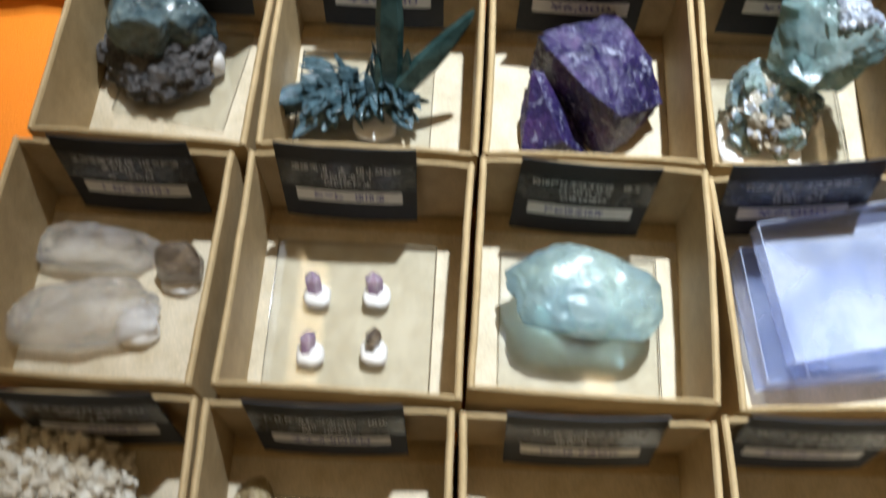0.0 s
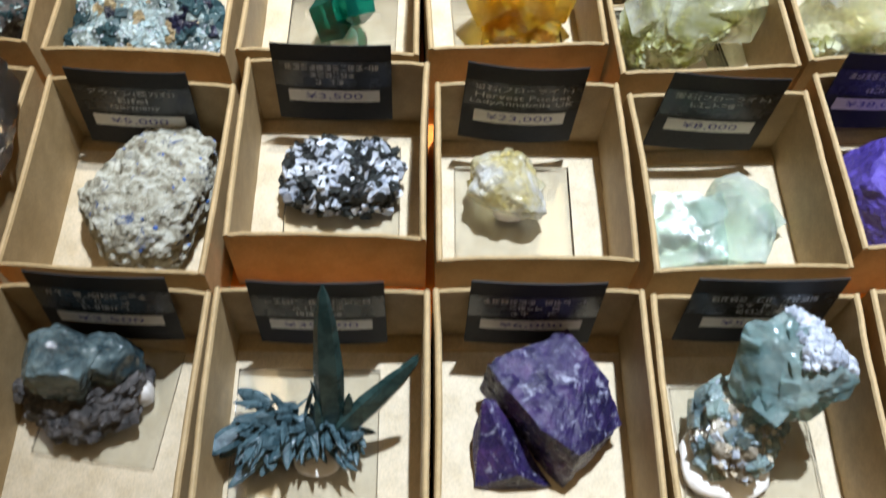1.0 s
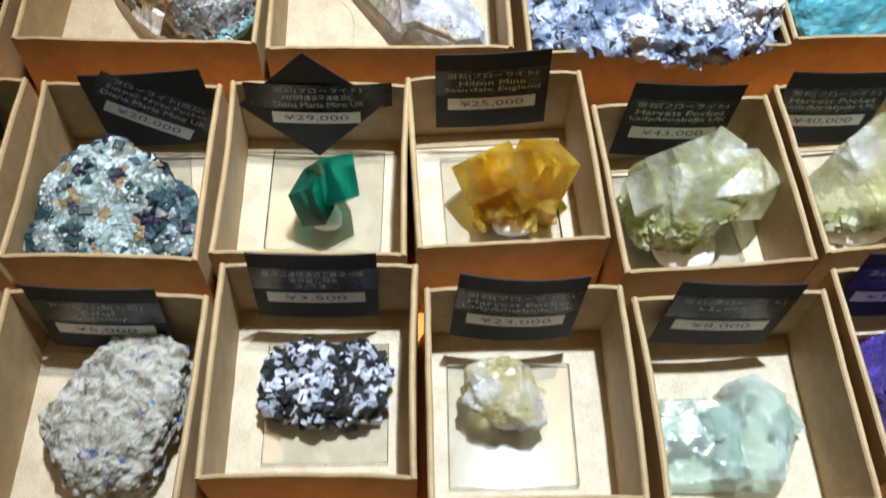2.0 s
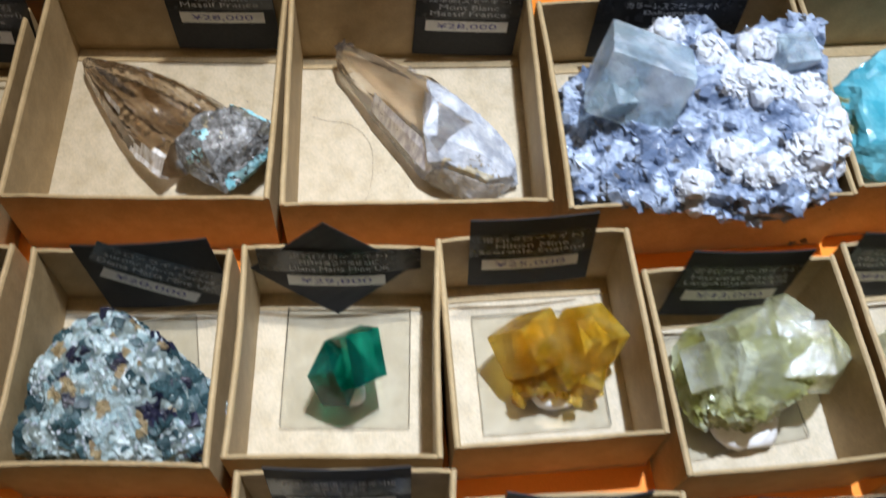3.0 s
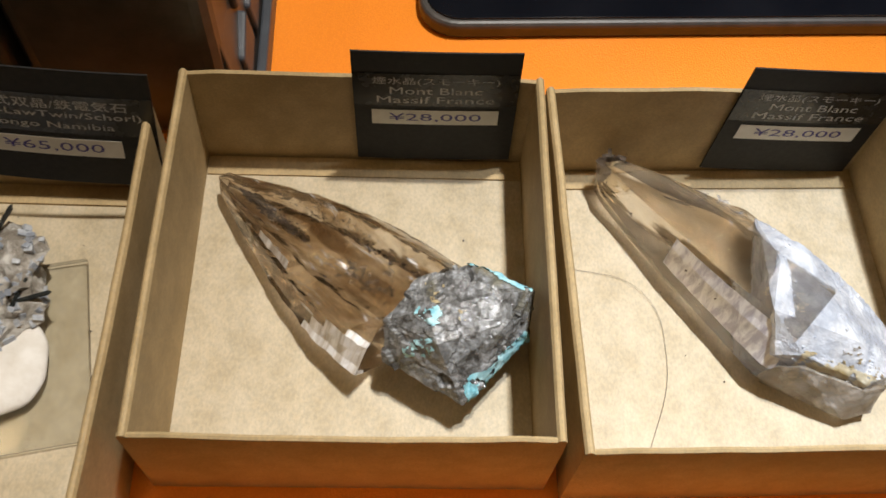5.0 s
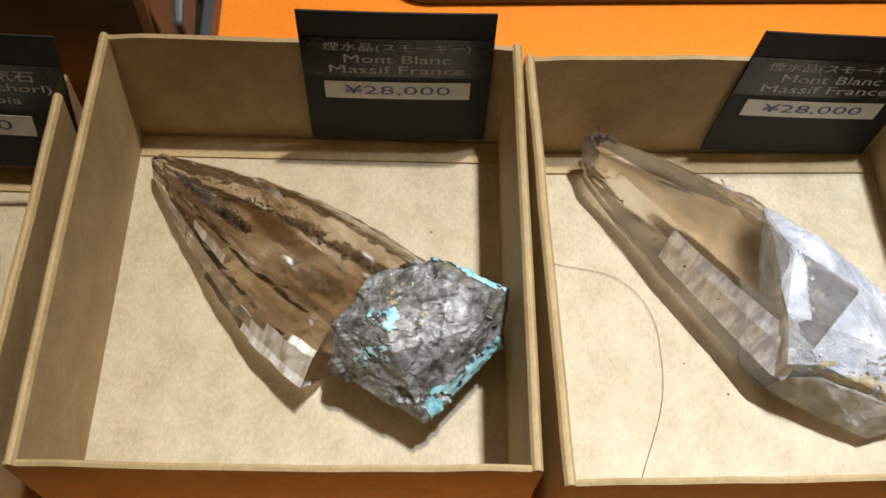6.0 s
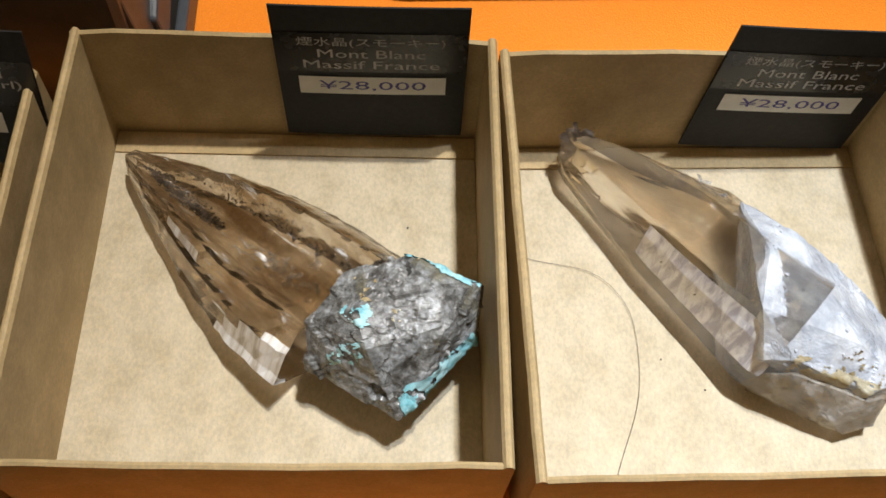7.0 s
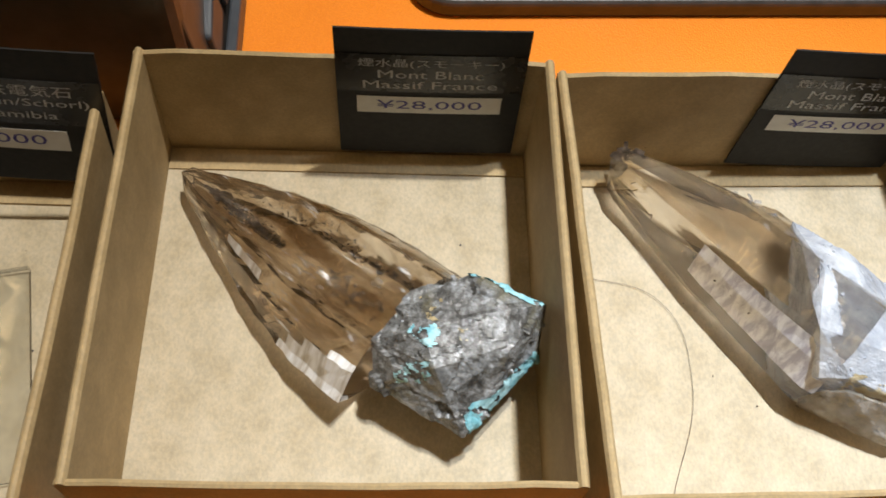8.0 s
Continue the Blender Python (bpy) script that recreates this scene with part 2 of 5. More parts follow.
def cardboard_box(x, y, w, d, turn, seed, label, group="open boxes on the table"):
    """x, y: middle of the box; w, d: its outer width and depth."""
    rng = random.Random(seed)
    box = thing("cardboard_box", pose(x, y, T, 0, 0, turn), label, "box", group)
    hw, hd = w / 2, d / 2
    side, end = 0.0028, 0.0016
    bm = block(bmesh.new(), -hw + side, hw - side, -hd + end, hd - end, 0.0, FLOOR)
    part("base", bm, KRAFT_LIT_FLOOR, box)
    # the long sides are folded double, with a rounded top
    for sgn in (-1, 1):
        bm = bmesh.new()
        prof = [(0.0, 0.0), (side, 0.0), (side, RIM - 0.0014), (side * 0.75, RIM - 0.0003), (side * 0.5, RIM), (side * 0.25, RIM - 0.0003), (0.0, RIM - 0.0014)]
        steps = [-hd + d * i / 10 for i in range(11)]
        bow, lean = rng.uniform(-0.0016, 0.0010), rng.uniform(-0.0008, 0.0006)
        rings = prism(bm, prof, steps)
        for i, ring in enumerate(rings):
            u = i / 10
            for v in ring:
                k = v.co.z / RIM
                v.co.x += (bow * 4 * u * (1 - u) + lean) * k + 0.0003 * noise.noise((u * 6, v.co.z * 40, seed))
                v.co.x = sgn * (hw - side + v.co.x)
                v.co.z += 0.0005 * noise.noise((u * 5, seed, 3)) * k
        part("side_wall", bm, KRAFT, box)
    for sgn in (-1, 1):
        bm = bmesh.new()
        h = RIM
        prof = [(0.0, 0.0), (end, 0.0), (end, h - 0.0005), (end * 0.5, h), (0.0, h - 0.0005)]
        steps = [-hw + 0.0005 + (w - 0.001) * i / 10 for i in range(11)]
        bow = rng.uniform(-0.0012, 0.0012)
        rings = prism(bm, prof, steps, "x")
        for i, ring in enumerate(rings):
            u = i / 10
            ex = min(u, 1 - u) * 12
            for v in ring:
                k = v.co.z / RIM
                v.co.y += bow * 4 * u * (1 - u) * k + 0.0003 * noise.noise((u * 6, v.co.z * 40, seed + 9))
                v.co.y = sgn * (hd - end + v.co.y)
                v.co.z += 0.0006 * noise.noise((u * 4, seed, 8)) * k
                if ex < 0.3 and k > 0.5:
                    v.co.z -= 0.0012
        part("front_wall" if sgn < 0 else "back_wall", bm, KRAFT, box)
    # tuck-in flaps seen as thin lines along the floor
    for sgn in (-1, 1):
        b0 = block(bmesh.new(), -hw + side + 0.0002, hw - side - 0.0002, -0.004, 0.004, FLOOR, FLOOR + 0.0009)
        wobble(b0, 0.0004, 60, seed, FLOOR + 0.0005)
        part("flap", b0, KRAFT, box, at=pose(0, sgn * (hd - end - 0.0045), 0))
    return box


W, D = 0.0890, 0.0965
PLAIN = "open kraft cardboard box holding a mineral specimen"
# key: middle x, rear y, front y, width, turn
BOXES = {
    "1a": (-0.1425, 0.0705, -0.026, 0.0925, 0.5), "1b": (-0.0485, 0.0705, -0.026, 0.0920, 0.5), "1c": (0.0450, 0.0705, -0.026, 0.0925, 0.5), "1d": (0.1400, 0.0740, -0.023, 0.0925, 1.0),
    "2a": (-0.1445, 0.1740, 0.0765, 0.0925, -1.5), "2b": (-0.0465, 0.1730, 0.0755, 0.0925, -0.8), "2c": (0.0480, 0.1750, 0.0785, 0.0925, -1.0), "2d": (0.1430, 0.1740, 0.0785, 0.0925, 3.5),
    "3a": (-0.1370, 0.2755, 0.1780, 0.0905, -2.0), "3b": (-0.0440, 0.2755, 0.1770, 0.0905, -0.4), "3c": (0.0485, 0.2760, 0.1775, 0.0905, 0.0), "3d": (0.1410, 0.2745, 0.1775, 0.0905, 0.6), "3e": (0.2370, 0.2770, 0.1800, 0.0905, 0.0),
    "4z": (-0.2330, 0.3920, 0.2930, W, -3.0), "4a": (-0.1360, 0.3830, 0.2840, W, -2.5), "4b": (-0.0435, 0.3960, 0.3000, W, -0.8), "4c": (0.0488, 0.3840, 0.2895, 0.0885, 0.4), "4d": (0.1410, 0.3800, 0.2860, W, 2.0), "4e": (0.2340, 0.3940, 0.2990, W, 3.0),
    "5z": (-0.2355, 0.5010, 0.4060, W, -1.5), "5a": (-0.1400, 0.4970, 0.3995, W, -1.5), "5b": (-0.0475, 0.4970, 0.4010, W, -1.2), "5c": (0.0430, 0.5020, 0.4060, W, 3.0), "5d": (0.1350, 0.4860, 0.3935, W, 4.0), "5e": (0.2285, 0.4980, 0.4030, W, 4.0),
    "6z": (-0.2725, 0.6390, 0.5080, 0.1270, -2.0), "6a": (-0.1400, 0.6505, 0.5235, 0.1235, -1.4), "6b": (-0.0120, 0.6455, 0.5190, 0.1270, 0.4), "6c": (0.1240, 0.6430, 0.5180, 0.1380, 2.5), "6d": (0.2580, 0.6530, 0.5280, 0.1270, 2.5),
}
for i, (key, (x, yr, yf, w, turn)) in enumerate(BOXES.items()):
    big = key[0] == "6"
    cardboard_box(x, (yr + yf) / 2, w, yr - yf, turn, 11 + i, ("large shallow " if big else "small ") + PLAIN, "large boxes" if big else "small boxes")


# ---- price cards ----
def lettering(text, height, width):
    """Words as a flat mesh in the x-z plane, centred, stretched to a width."""
    cu = bpy.data.curves.new("lettering", "FONT")
    cu.body, cu.size, cu.align_x, cu.align_y = text, 1.0, "CENTER", "CENTER"
    cu.resolution_u = 2
    ob = bpy.data.objects.new("lettering", cu)
    scene.collection.objects.link(ob)
    dg = bpy.context.evaluated_depsgraph_get()
    me = bpy.data.meshes.new_from_object(ob.evaluated_get(dg))
    bpy.data.objects.remove(ob)
    if not len(me.vertices):
        return None
    co = np.empty(len(me.vertices) * 3)
    me.vertices.foreach_get("co", co)
    co = co.reshape(-1, 3)
    lo, hi = co.min(0), co.max(0)
    span = np.maximum(hi - lo, 1e-6)
    mid = (lo + hi) / 2
    out = np.zeros_like(co)
    out[:, 0] = (co[:, 0] - mid[0]) / span[0] * width
    out[:, 2] = (co[:, 1] - mid[1]) / span[1] * height
    me.vertices.foreach_set("co", out.ravel())
    me.materials.clear()
    me.update()
    return me


def bars(width, height, n, seed):
    """Unreadable print: a row of small plain bars."""
    rng = random.Random(seed)
    bm = bmesh.new()
    cell = width / n
    for i in range(n):
        x = -width / 2 + cell * i
        if rng.random() < 0.1:
            continue
        a, b = x + cell * 0.08, x + cell * 0.86
        for z, hgt in ((-0.5, 0.16), (-0.06, 0.15), (0.36, 0.14)):
            if rng.random() < 0.75:
                z0 = z * height
                vs = [bm.verts.new(p) for p in ((a, 0, z0), (b, 0, z0), (b, 0, z0 + hgt * height), (a, 0, z0 + hgt * height))]
                bm.faces.new(vs)
        for u in (a, (a + b) / 2, b - cell * 0.14):
            if rng.random() < 0.5:
                vs = [bm.verts.new(p) for p in ((u, 0, -0.5 * height), (u + cell * 0.14, 0, -0.5 * height), (u + cell * 0.14, 0, 0.5 * height), (u, 0, 0.5 * height))]
                bm.faces.new(vs)
    return bm


CW = 0.0565


def price_card(box, dx, top, roll, lines, price, seed, w=CW, h=0.0510, tape_turn=0.0, card_turn=0.0, tape_dx=0.0, lean=7.0, strip_w=0.0445, bend=0.0012, shown=True):
    """A square black card against the back wall of a box: dx from the box's middle, top: height of its upper edge."""
    x, yr, yf, bw, turn = BOXES[box]
    a = radians(turn)
    hd = (yr - yf) / 2
    mid = Vector((x, (yr + yf) / 2, T))
    local = Vector((dx, hd - 0.0030 - 0.5 * h * math.sin(radians(lean)), 0))
    base = mid + Matrix.Rotation(a, 3, "Z") @ local
    m = Matrix.Translation((base.x, base.y, top + 0.0015 - h / 2 * math.cos(radians(lean)))) @ Matrix.Rotation(a, 4, "Z") @ Matrix.Rotation(radians(-lean), 4, "X") @ Matrix.Rotation(radians(roll), 4, "Y")
    card = thing("price_card", m, "black price card with white print, leaning in a box", "price card", "price cards")
    bm = bmesh.new()
    nx = 8
    tw = Matrix.Rotation(radians(card_turn), 3, "Y")
    rings = []
    for i in range(nx + 1):
        u = i / nx
        xx = -w / 2 + w * u
        rings.append([bm.verts.new((xx, yy, zz)) for yy, zz in ((-0.0003, -h / 2), (-0.0003, h / 2), (0.0003, h / 2), (0.0003, -h / 2))])
    for r0, r1 in zip(rings, rings[1:]):
        for k in range(4):
            bm.faces.new((r0[k], r0[(k + 1) % 4], r1[(k + 1) % 4], r1[k]))
    bm.faces.new(rings[0]), bm.faces.new(rings[-1][::-1])
    for v in bm.verts:
        v.co = tw @ v.co

    def curve(x):
        return -bend * (1 - (2 * x / w) ** 2)

    def bent(me_or_bm):
        vs = me_or_bm.verts if isinstance(me_or_bm, bmesh.types.BMesh) else me_or_bm.vertices
        for v in vs:
            v.co.y += curve(v.co.x)
        return me_or_bm

    part("card", bent(bm), CARD, card)
    rot = Matrix.Rotation(radians(tape_turn), 4, "Y")

    def strip(x0, x1, z0, z1, y):
        b = bmesh.new()
        vs = []
        for i in range(9):
            xx = x0 + (x1 - x0) * i / 8
            vs.append([b.verts.new((xx, y, z0)), b.verts.new((xx, y, z1)), b.verts.new((xx, y + 0.00008, z1)), b.verts.new((xx, y + 0.00008, z0))])
        for r0, r1 in zip(vs, vs[1:]):
            for k in range(4):
                b.faces.new((r0[k], r0[(k + 1) % 4], r1[(k + 1) % 4], r1[k]))
        b.faces.new(vs[0]), b.faces.new(vs[-1][::-1])
        for v in b.verts:
            v.co = rot.to_3x3() @ v.co
        return bent(b)

    zt = h / 2 - 0.0103
    tw2 = min(w / 2 - 0.0002 if not card_turn else w * 0.70, 0.040)
    tape = part("tape", strip(tape_dx - tw2, tape_dx + tw2, zt - 0.0168, zt, -0.00050), TAPE, card, "glossy dark tape with white print")
    z = zt - 0.0038
    for i, ln in enumerate(lines):
        if not ln:
            z -= 0.0048
            continue
        txt, wd = ln
        hgt = 0.0042 if i == 0 else 0.0036
        me = lettering(txt, hgt, wd) if txt else bars(wd, hgt * 0.85, max(4, int(wd / 0.0036)), seed + i)
        if isinstance(me, bmesh.types.BMesh):
            me = finish(me, "lettering")
        for v in me.vertices:
            v.co = rot.to_3x3() @ Vector((v.co.x + tape_dx, -0.00060, v.co.z + z))
        part("print", bent(me), PRINT, tape, "white print")
        z -= 0.0048
    zp = zt - 0.0192
    sp = part("price_strip", strip(tape_dx * 0.5 - strip_w / 2, tape_dx * 0.5 + strip_w / 2, zp - 0.0080, zp, -0.00052), STRIP, card, "white price strip with blue figures")
    if price:
        me = lettering(price, 0.0047, 0.0325 * len(price) / 7)
        for v in me.vertices:
            v.co = rot.to_3x3() @ Vector((v.co.x + tape_dx * 0.5, -0.00062, v.co.z + zp - 0.0040))
        part("price", bent(me), INK, sp, "blue price figures")
    else:
        me = finish(bars(0.030, 0.0042, 7, seed + 90), "price")
        for v in me.vertices:
            v.co = rot.to_3x3() @ Vector((v.co.x + tape_dx * 0.5, -0.00062, v.co.z + zp - 0.0040))
        stuff(part("price", bent(me), INK, sp, "unreadable blue figures"))
    return card


SMOKY = [("煙水晶(スモーキー)", 0.043), ("Mont Blanc", 0.0315), ("Massif France", 0.0405)]
HARVEST = [("蛍石(フローライト)", 0.047), ("Harvest Pocket", 0.046), ("LadyAnnabella UK", 0.050)]
BARS = [("", 0.045), ("", 0.022), ("", 0.02)]
CARDS = [
    ("6z", -0.241, 0.060, 4.0, [("日本式双晶/鉄電気石", 0.052), ("(Japan-LawTwin/Schorl)", 0.060), ("Erongo Namibia", 0.042)], "¥65,000", dict(w=0.068, lean=9)),
    ("6a", -0.1145, 0.0535, -0.5, SMOKY, "¥28,000", dict(lean=0.6, h=0.0590, bend=0.0004)),
    ("6b", 0.0180, 0.0505, 3.0, SMOKY, "¥28,000", dict(lean=0.6, h=0.0570, bend=0.0004)),
    ("6c", 0.1265, 0.0515, 3.0, [("カラーレスフローライト", 0.050), ("Dalnegorsk", 0.030), ("Russia", 0.018)], "¥70,000", dict(w=0.080)),
    ("5z", -0.240, 0.050, 2.0, BARS, "", {}),
    ("5a", -0.1310, 0.0500, -6.0, [("フローライト(蛍石)", 0.045), ("Surper Nova Pocket", 0.050), ("Diana Maria Mine UK", 0.053)], "¥20,000", dict(tape_turn=34, w=0.060)),
    ("5b", -0.0520, 0.0530, 0.0, [("蛍石(フローライト)", 0.043), ("", 0.036), ("Diana Maria Mine UK", 0.045)], "¥29,000", dict(card_turn=43, w=0.052, h=0.052, tape_dx=0.004)),
    ("5c", 0.0415, 0.0590, -1.0, [("蛍石(フローライト)", 0.045), ("Hilton Mine", 0.033), ("Scordale England", 0.048)], "¥25,000", {}),
    ("5d", 0.1340, 0.0550, 6.0, HARVEST, "¥43,000", {}),
    ("5e", 0.2150, 0.0500, 4.0, HARVEST, "¥40,000", {}),
    ("4a", -0.1410, 0.0490, 0.0, [("アウイン(藍方石)", 0.041), ("Eifel", 0.014), ("Germany", 0.024)], "¥5,000", {}),
    ("4b", -0.0455, 0.0540, 0.0, [("", 0.045), ("", 0.022), ("", 0.018)], "¥3,500", {}),
    ("4c", 0.0460, 0.0560, 3.5, HARVEST, "¥23,000", dict(bend=0.003)),
    ("4d", 0.1405, 0.0550, 6.0, [("蛍石(フローライト)", 0.047), ("", 0.030), None], "¥8,000", {}),
    ("4e", 0.2260, 0.0560, 3.0, BARS, "¥38,000", {}),
    ("3a", -0.1355, 0.0575, 1.5, BARS, "¥3,500", {}),
    ("3b", -0.0455, 0.0520, -0.5, BARS, "¥39,800", {}),
    ("3c", 0.0465, 0.0520, 1.0, BARS, "¥6,000", {}),
    ("3d", 0.1420, 0.0600, 0.0, BARS, "¥5,000", dict(w=0.062)),
    ("2a", -0.1435, 0.0480, -1.0, BARS, "", {}),
    ("2b", -0.0520, 0.0520, 0.0, BARS, "", {}),
    ("2c", 0.0455, 0.0440, 2.0, BARS, "", {}),
    ("2d", 0.1340, 0.0560, -4.0, BARS, "¥7,000", dict(w=0.060)),
    ("1a", -0.1370, 0.0510, -2.0, BARS, "", {}),
    ("1b", -0.0490, 0.0520, -1.0, BARS, "", {}),
    ("1c", 0.0440, 0.0530, -2.0, BARS, "", {}),
    ("1d", 0.1280, 0.0530, 0.0, BARS, "", {}),
]
for i, (box, x, top, roll, lines, price, kw) in enumerate(CARDS):
    price_card(box, x - BOXES[box][0], top, roll, lines, price, 40 + 7 * i, **kw)


# ---- acrylic plates ----
Z0 = T + FLOOR   # the floor inside a box


def plate(x, y, s, turn, label="clear square acrylic display plate lying in a box", d=None):
    bm = block(bmesh.new(), -s / 2, s / 2, -(d or s) / 2, (d or s) / 2, 0.0, 0.003, 0.0003, 1)
    ob = part("acrylic_plate", bm, ACRYLIC, at=pose(x, y, Z0 + 0.0009, 0, 0, turn))
    return tagged(ob, label, "acrylic plate", "acrylic plates")


ZP = Z0 + 0.0039   # on a plate
for x, y, s, turn in ((-0.0455, 0.4575, 0.059, -1.5), (0.0450, 0.4540, 0.059, 3.0), (0.1330, 0.4430, 0.059, 10), (-0.0410, 0.3475, 0.057, 0), (0.0440, 0.3360, 0.058, 0),
                      (-0.1400, 0.2410, 0.054, -8), (-0.0520, 0.2240, 0.064, 0), (-0.0490, 0.1200, 0.070, 0), (-0.2620, 0.5660, 0.066, 10), (-0.1420, 0.4540, 0.056, 8),
                      (0.0480, 0.1200, 0.068, 0), (0.1380, 0.0200, 0.058, 0), (-0.0480, 0.0150, 0.058, 0), (0.1430, 0.2200, 0.060, 2), (-0.2380, 0.4500, 0.058, 4)):
    plate(x, y, s, turn)


# ---- things behind the boxes ----
def rounded_slab(bm, x0, x1, y0, y1, z0, z1, r, edge):
    pts = []
    for cx, cy, a0 in ((x1 - r, y1 - r, 0), (x0 + r, y1 - r, 90), (x0 + r, y0 + r, 180), (x1 - r, y0 + r, 270)):
        for k in range(7):
            a = radians(a0 + 15 * k)
            pts.append((cx + r * math.cos(a), cy + r * math.sin(a)))
    f = bm.faces.new([bm.verts.new((x, y, z0)) for x, y in pts])
    r2 = bmesh.ops.extrude_face_region(bm, geom=[f])
    for v in [g for g in r2["geom"] if isinstance(g, bmesh.types.BMVert)]:
        v.co.z = z1
    es = [e for e in bm.edges if abs(e.verts[0].co.z - e.verts[1].co.z) < 1e-6]
    bmesh.ops.bevel(bm, geom=es, offset=edge, segments=3, affect="EDGES", profile=0.5)
    return bm


tablet = thing("tablet", pose(0.015, 0.8065, T, 0, 0, 1.2), "black tablet lying flat on the orange cloth", "tablet")
part("case", rounded_slab(bmesh.new(), -0.134, 0.134, -0.094, 0.094, 0.0, 0.0085, 0.016, 0.0022), PLASTIC, tablet)
part("screen", rounded_slab(bmesh.new(), -0.131, 0.131, -0.091, 0.091, 0.0086, 0.0094, 0.014, 0.0003), SCREEN, tablet)


def crate(x_edge, sgn, y0, label):
    """A black plastic crate; the slotted wall faces the tablet. sgn: the side on which the crate lies."""
    ob = thing("plastic_crate", pose(x_edge, y0, T), label, "crate", "black crates")
    s = sgn

    def blk(bm, a, b, *rest, **kw):
        return block(bm, min(s * a, s * b), max(s * a, s * b), *rest, **kw)

    part("rim", blk(bmesh.new(), 0.0, 0.004, 0.0, 0.36, 0.0, 0.012, bevel=0.001), GREY, ob, "grey lower rim")
    bm = blk(bmesh.new(), 0.0045, 0.0085, 0.0, 0.36, 0.0, 0.10, bevel=0.001)
    for v in bm.verts:
        v.co.x += s * v.co.z * 0.12
    part("side_panel", bm, PLASTIC, ob)
    for i in range(13):
        for j in range(2):
            bm = blk(bmesh.new(), 0.0020, 0.0060, 0.012 + i * 0.026 + j * 0.012, 0.030 + i * 0.026 + j * 0.012, 0.016 + j * 0.022, 0.030 + j * 0.022, bevel=0.0012)
            for v in bm.verts:
                v.co.x += s * v.co.z * 0.12
                v.co.z += (v.co.y - 0.02 - i * 0.026) * 0.4
            part("slot_rib", bm, GREY, ob)
    bm = blk(bmesh.new(), 0.010, 0.078, -0.004, 0.36, 0.0, 0.105, bevel=0.006, seg=3)
    part("body", bm, PLASTIC, ob)
    bm = blk(bmesh.new(), 0.080, 0.30, -0.008, 0.36, 0.0, 0.118, bevel=0.005, seg=3)
    part("lid", bm, PLASTIC, ob)
    return ob


crate(-0.177, -1, 0.664, "black plastic crate with a slotted side standing on the cloth")
crate(0.163, 1, 0.668, "black plastic crate with a slotted side standing on the cloth")


# ---- mineral shapes ----
def fractal(p, octaves=4):
    s, a = 0.0, 1.0
    for _ in range(octaves):
        s += a * noise.noise(p)
        p, a = p * 2.1 + Vector((1.7, 9.2, 3.3)), a * 0.5
    return s


def rock(rx, ry, rz, seed, sub=4, amp=0.22, scale=1.4, box=2.0, flat=-0.45, shape=None, crisp=0.0):
    """A lump with a flat underside at z = 0. box: 2 round, more for blocky; crisp: how far it breaks into flat faces."""
    bm = bmesh.new()
    bmesh.ops.create_icosphere(bm, subdivisions=sub, radius=1.0)
    rng = random.Random(seed)
    off = Vector((seed * 3.7, seed * 1.3, seed * 2.9))
    cuts = []
    for _ in range(int(9 * (crisp > 0))):
        d = Vector((rng.gauss(0, 1), rng.gauss(0, 1), rng.gauss(0, 0.8))).normalized()
        cuts.append((d, rng.uniform(0.62, 0.88)))
    for v in bm.verts:
        d = v.co.normalized()
        q = (abs(d.x) ** box + abs(d.y) ** box + abs(d.z) ** box) ** (1 / box)
        p = d / q
        p *= 1 + amp * fractal(d * scale + off)
        for c, k in cuts:
            over = p.dot(c) - k
            if over > 0:
                p -= c * over * crisp
        if shape:
            p = shape(p)
        p.z = max(p.z, flat + 0.04 * noise.noise(d * 5 + off))
        v.co = Vector((p.x * rx, p.y * ry, (p.z - flat) * rz / (1 - flat)))
    low = min(v.co.z for v in bm.verts)
    for v in bm.verts:
        v.co.z -= low
    return bm


def grain(bm, amp, scale, seed, octaves=3):
    bm.normal_update()
    off = Vector((seed, seed * 2.0, seed * 0.7))
    for v in bm.verts:
        if v.co.z > 0.0004:
            v.co += v.normal * amp * fractal(v.co * scale + off, octaves)
    return bm


def hull(points, cuts=0, amp=0.0, scale=90, seed=1):
    bm = bmesh.new()
    for p in points:
        bm.verts.new(p)
    r = bmesh.ops.convex_hull(bm, input=bm.verts)
    loose = [v for v in bm.verts if not v.link_faces]
    bmesh.ops.delete(bm, geom=loose, context="VERTS")
    bmesh.ops.dissolve_limit(bm, angle_limit=radians(4), verts=bm.verts, edges=bm.edges)
    if cuts:
        bmesh.ops.triangulate(bm, faces=bm.faces)
        bmesh.ops.subdivide_edges(bm, edges=bm.edges, cuts=cuts, use_grid_fill=True)
        off = Vector((seed, seed, seed))
        for v in bm.verts:
            v.co += noise.noise_vector(v.co * scale + off) * amp
    return bm


def add_hull(bm, pts, m):
    vs = [bm.verts.new(m @ Vector(p)) for p in pts]
    bmesh.ops.convex_hull(bm, input=vs)
    return vs


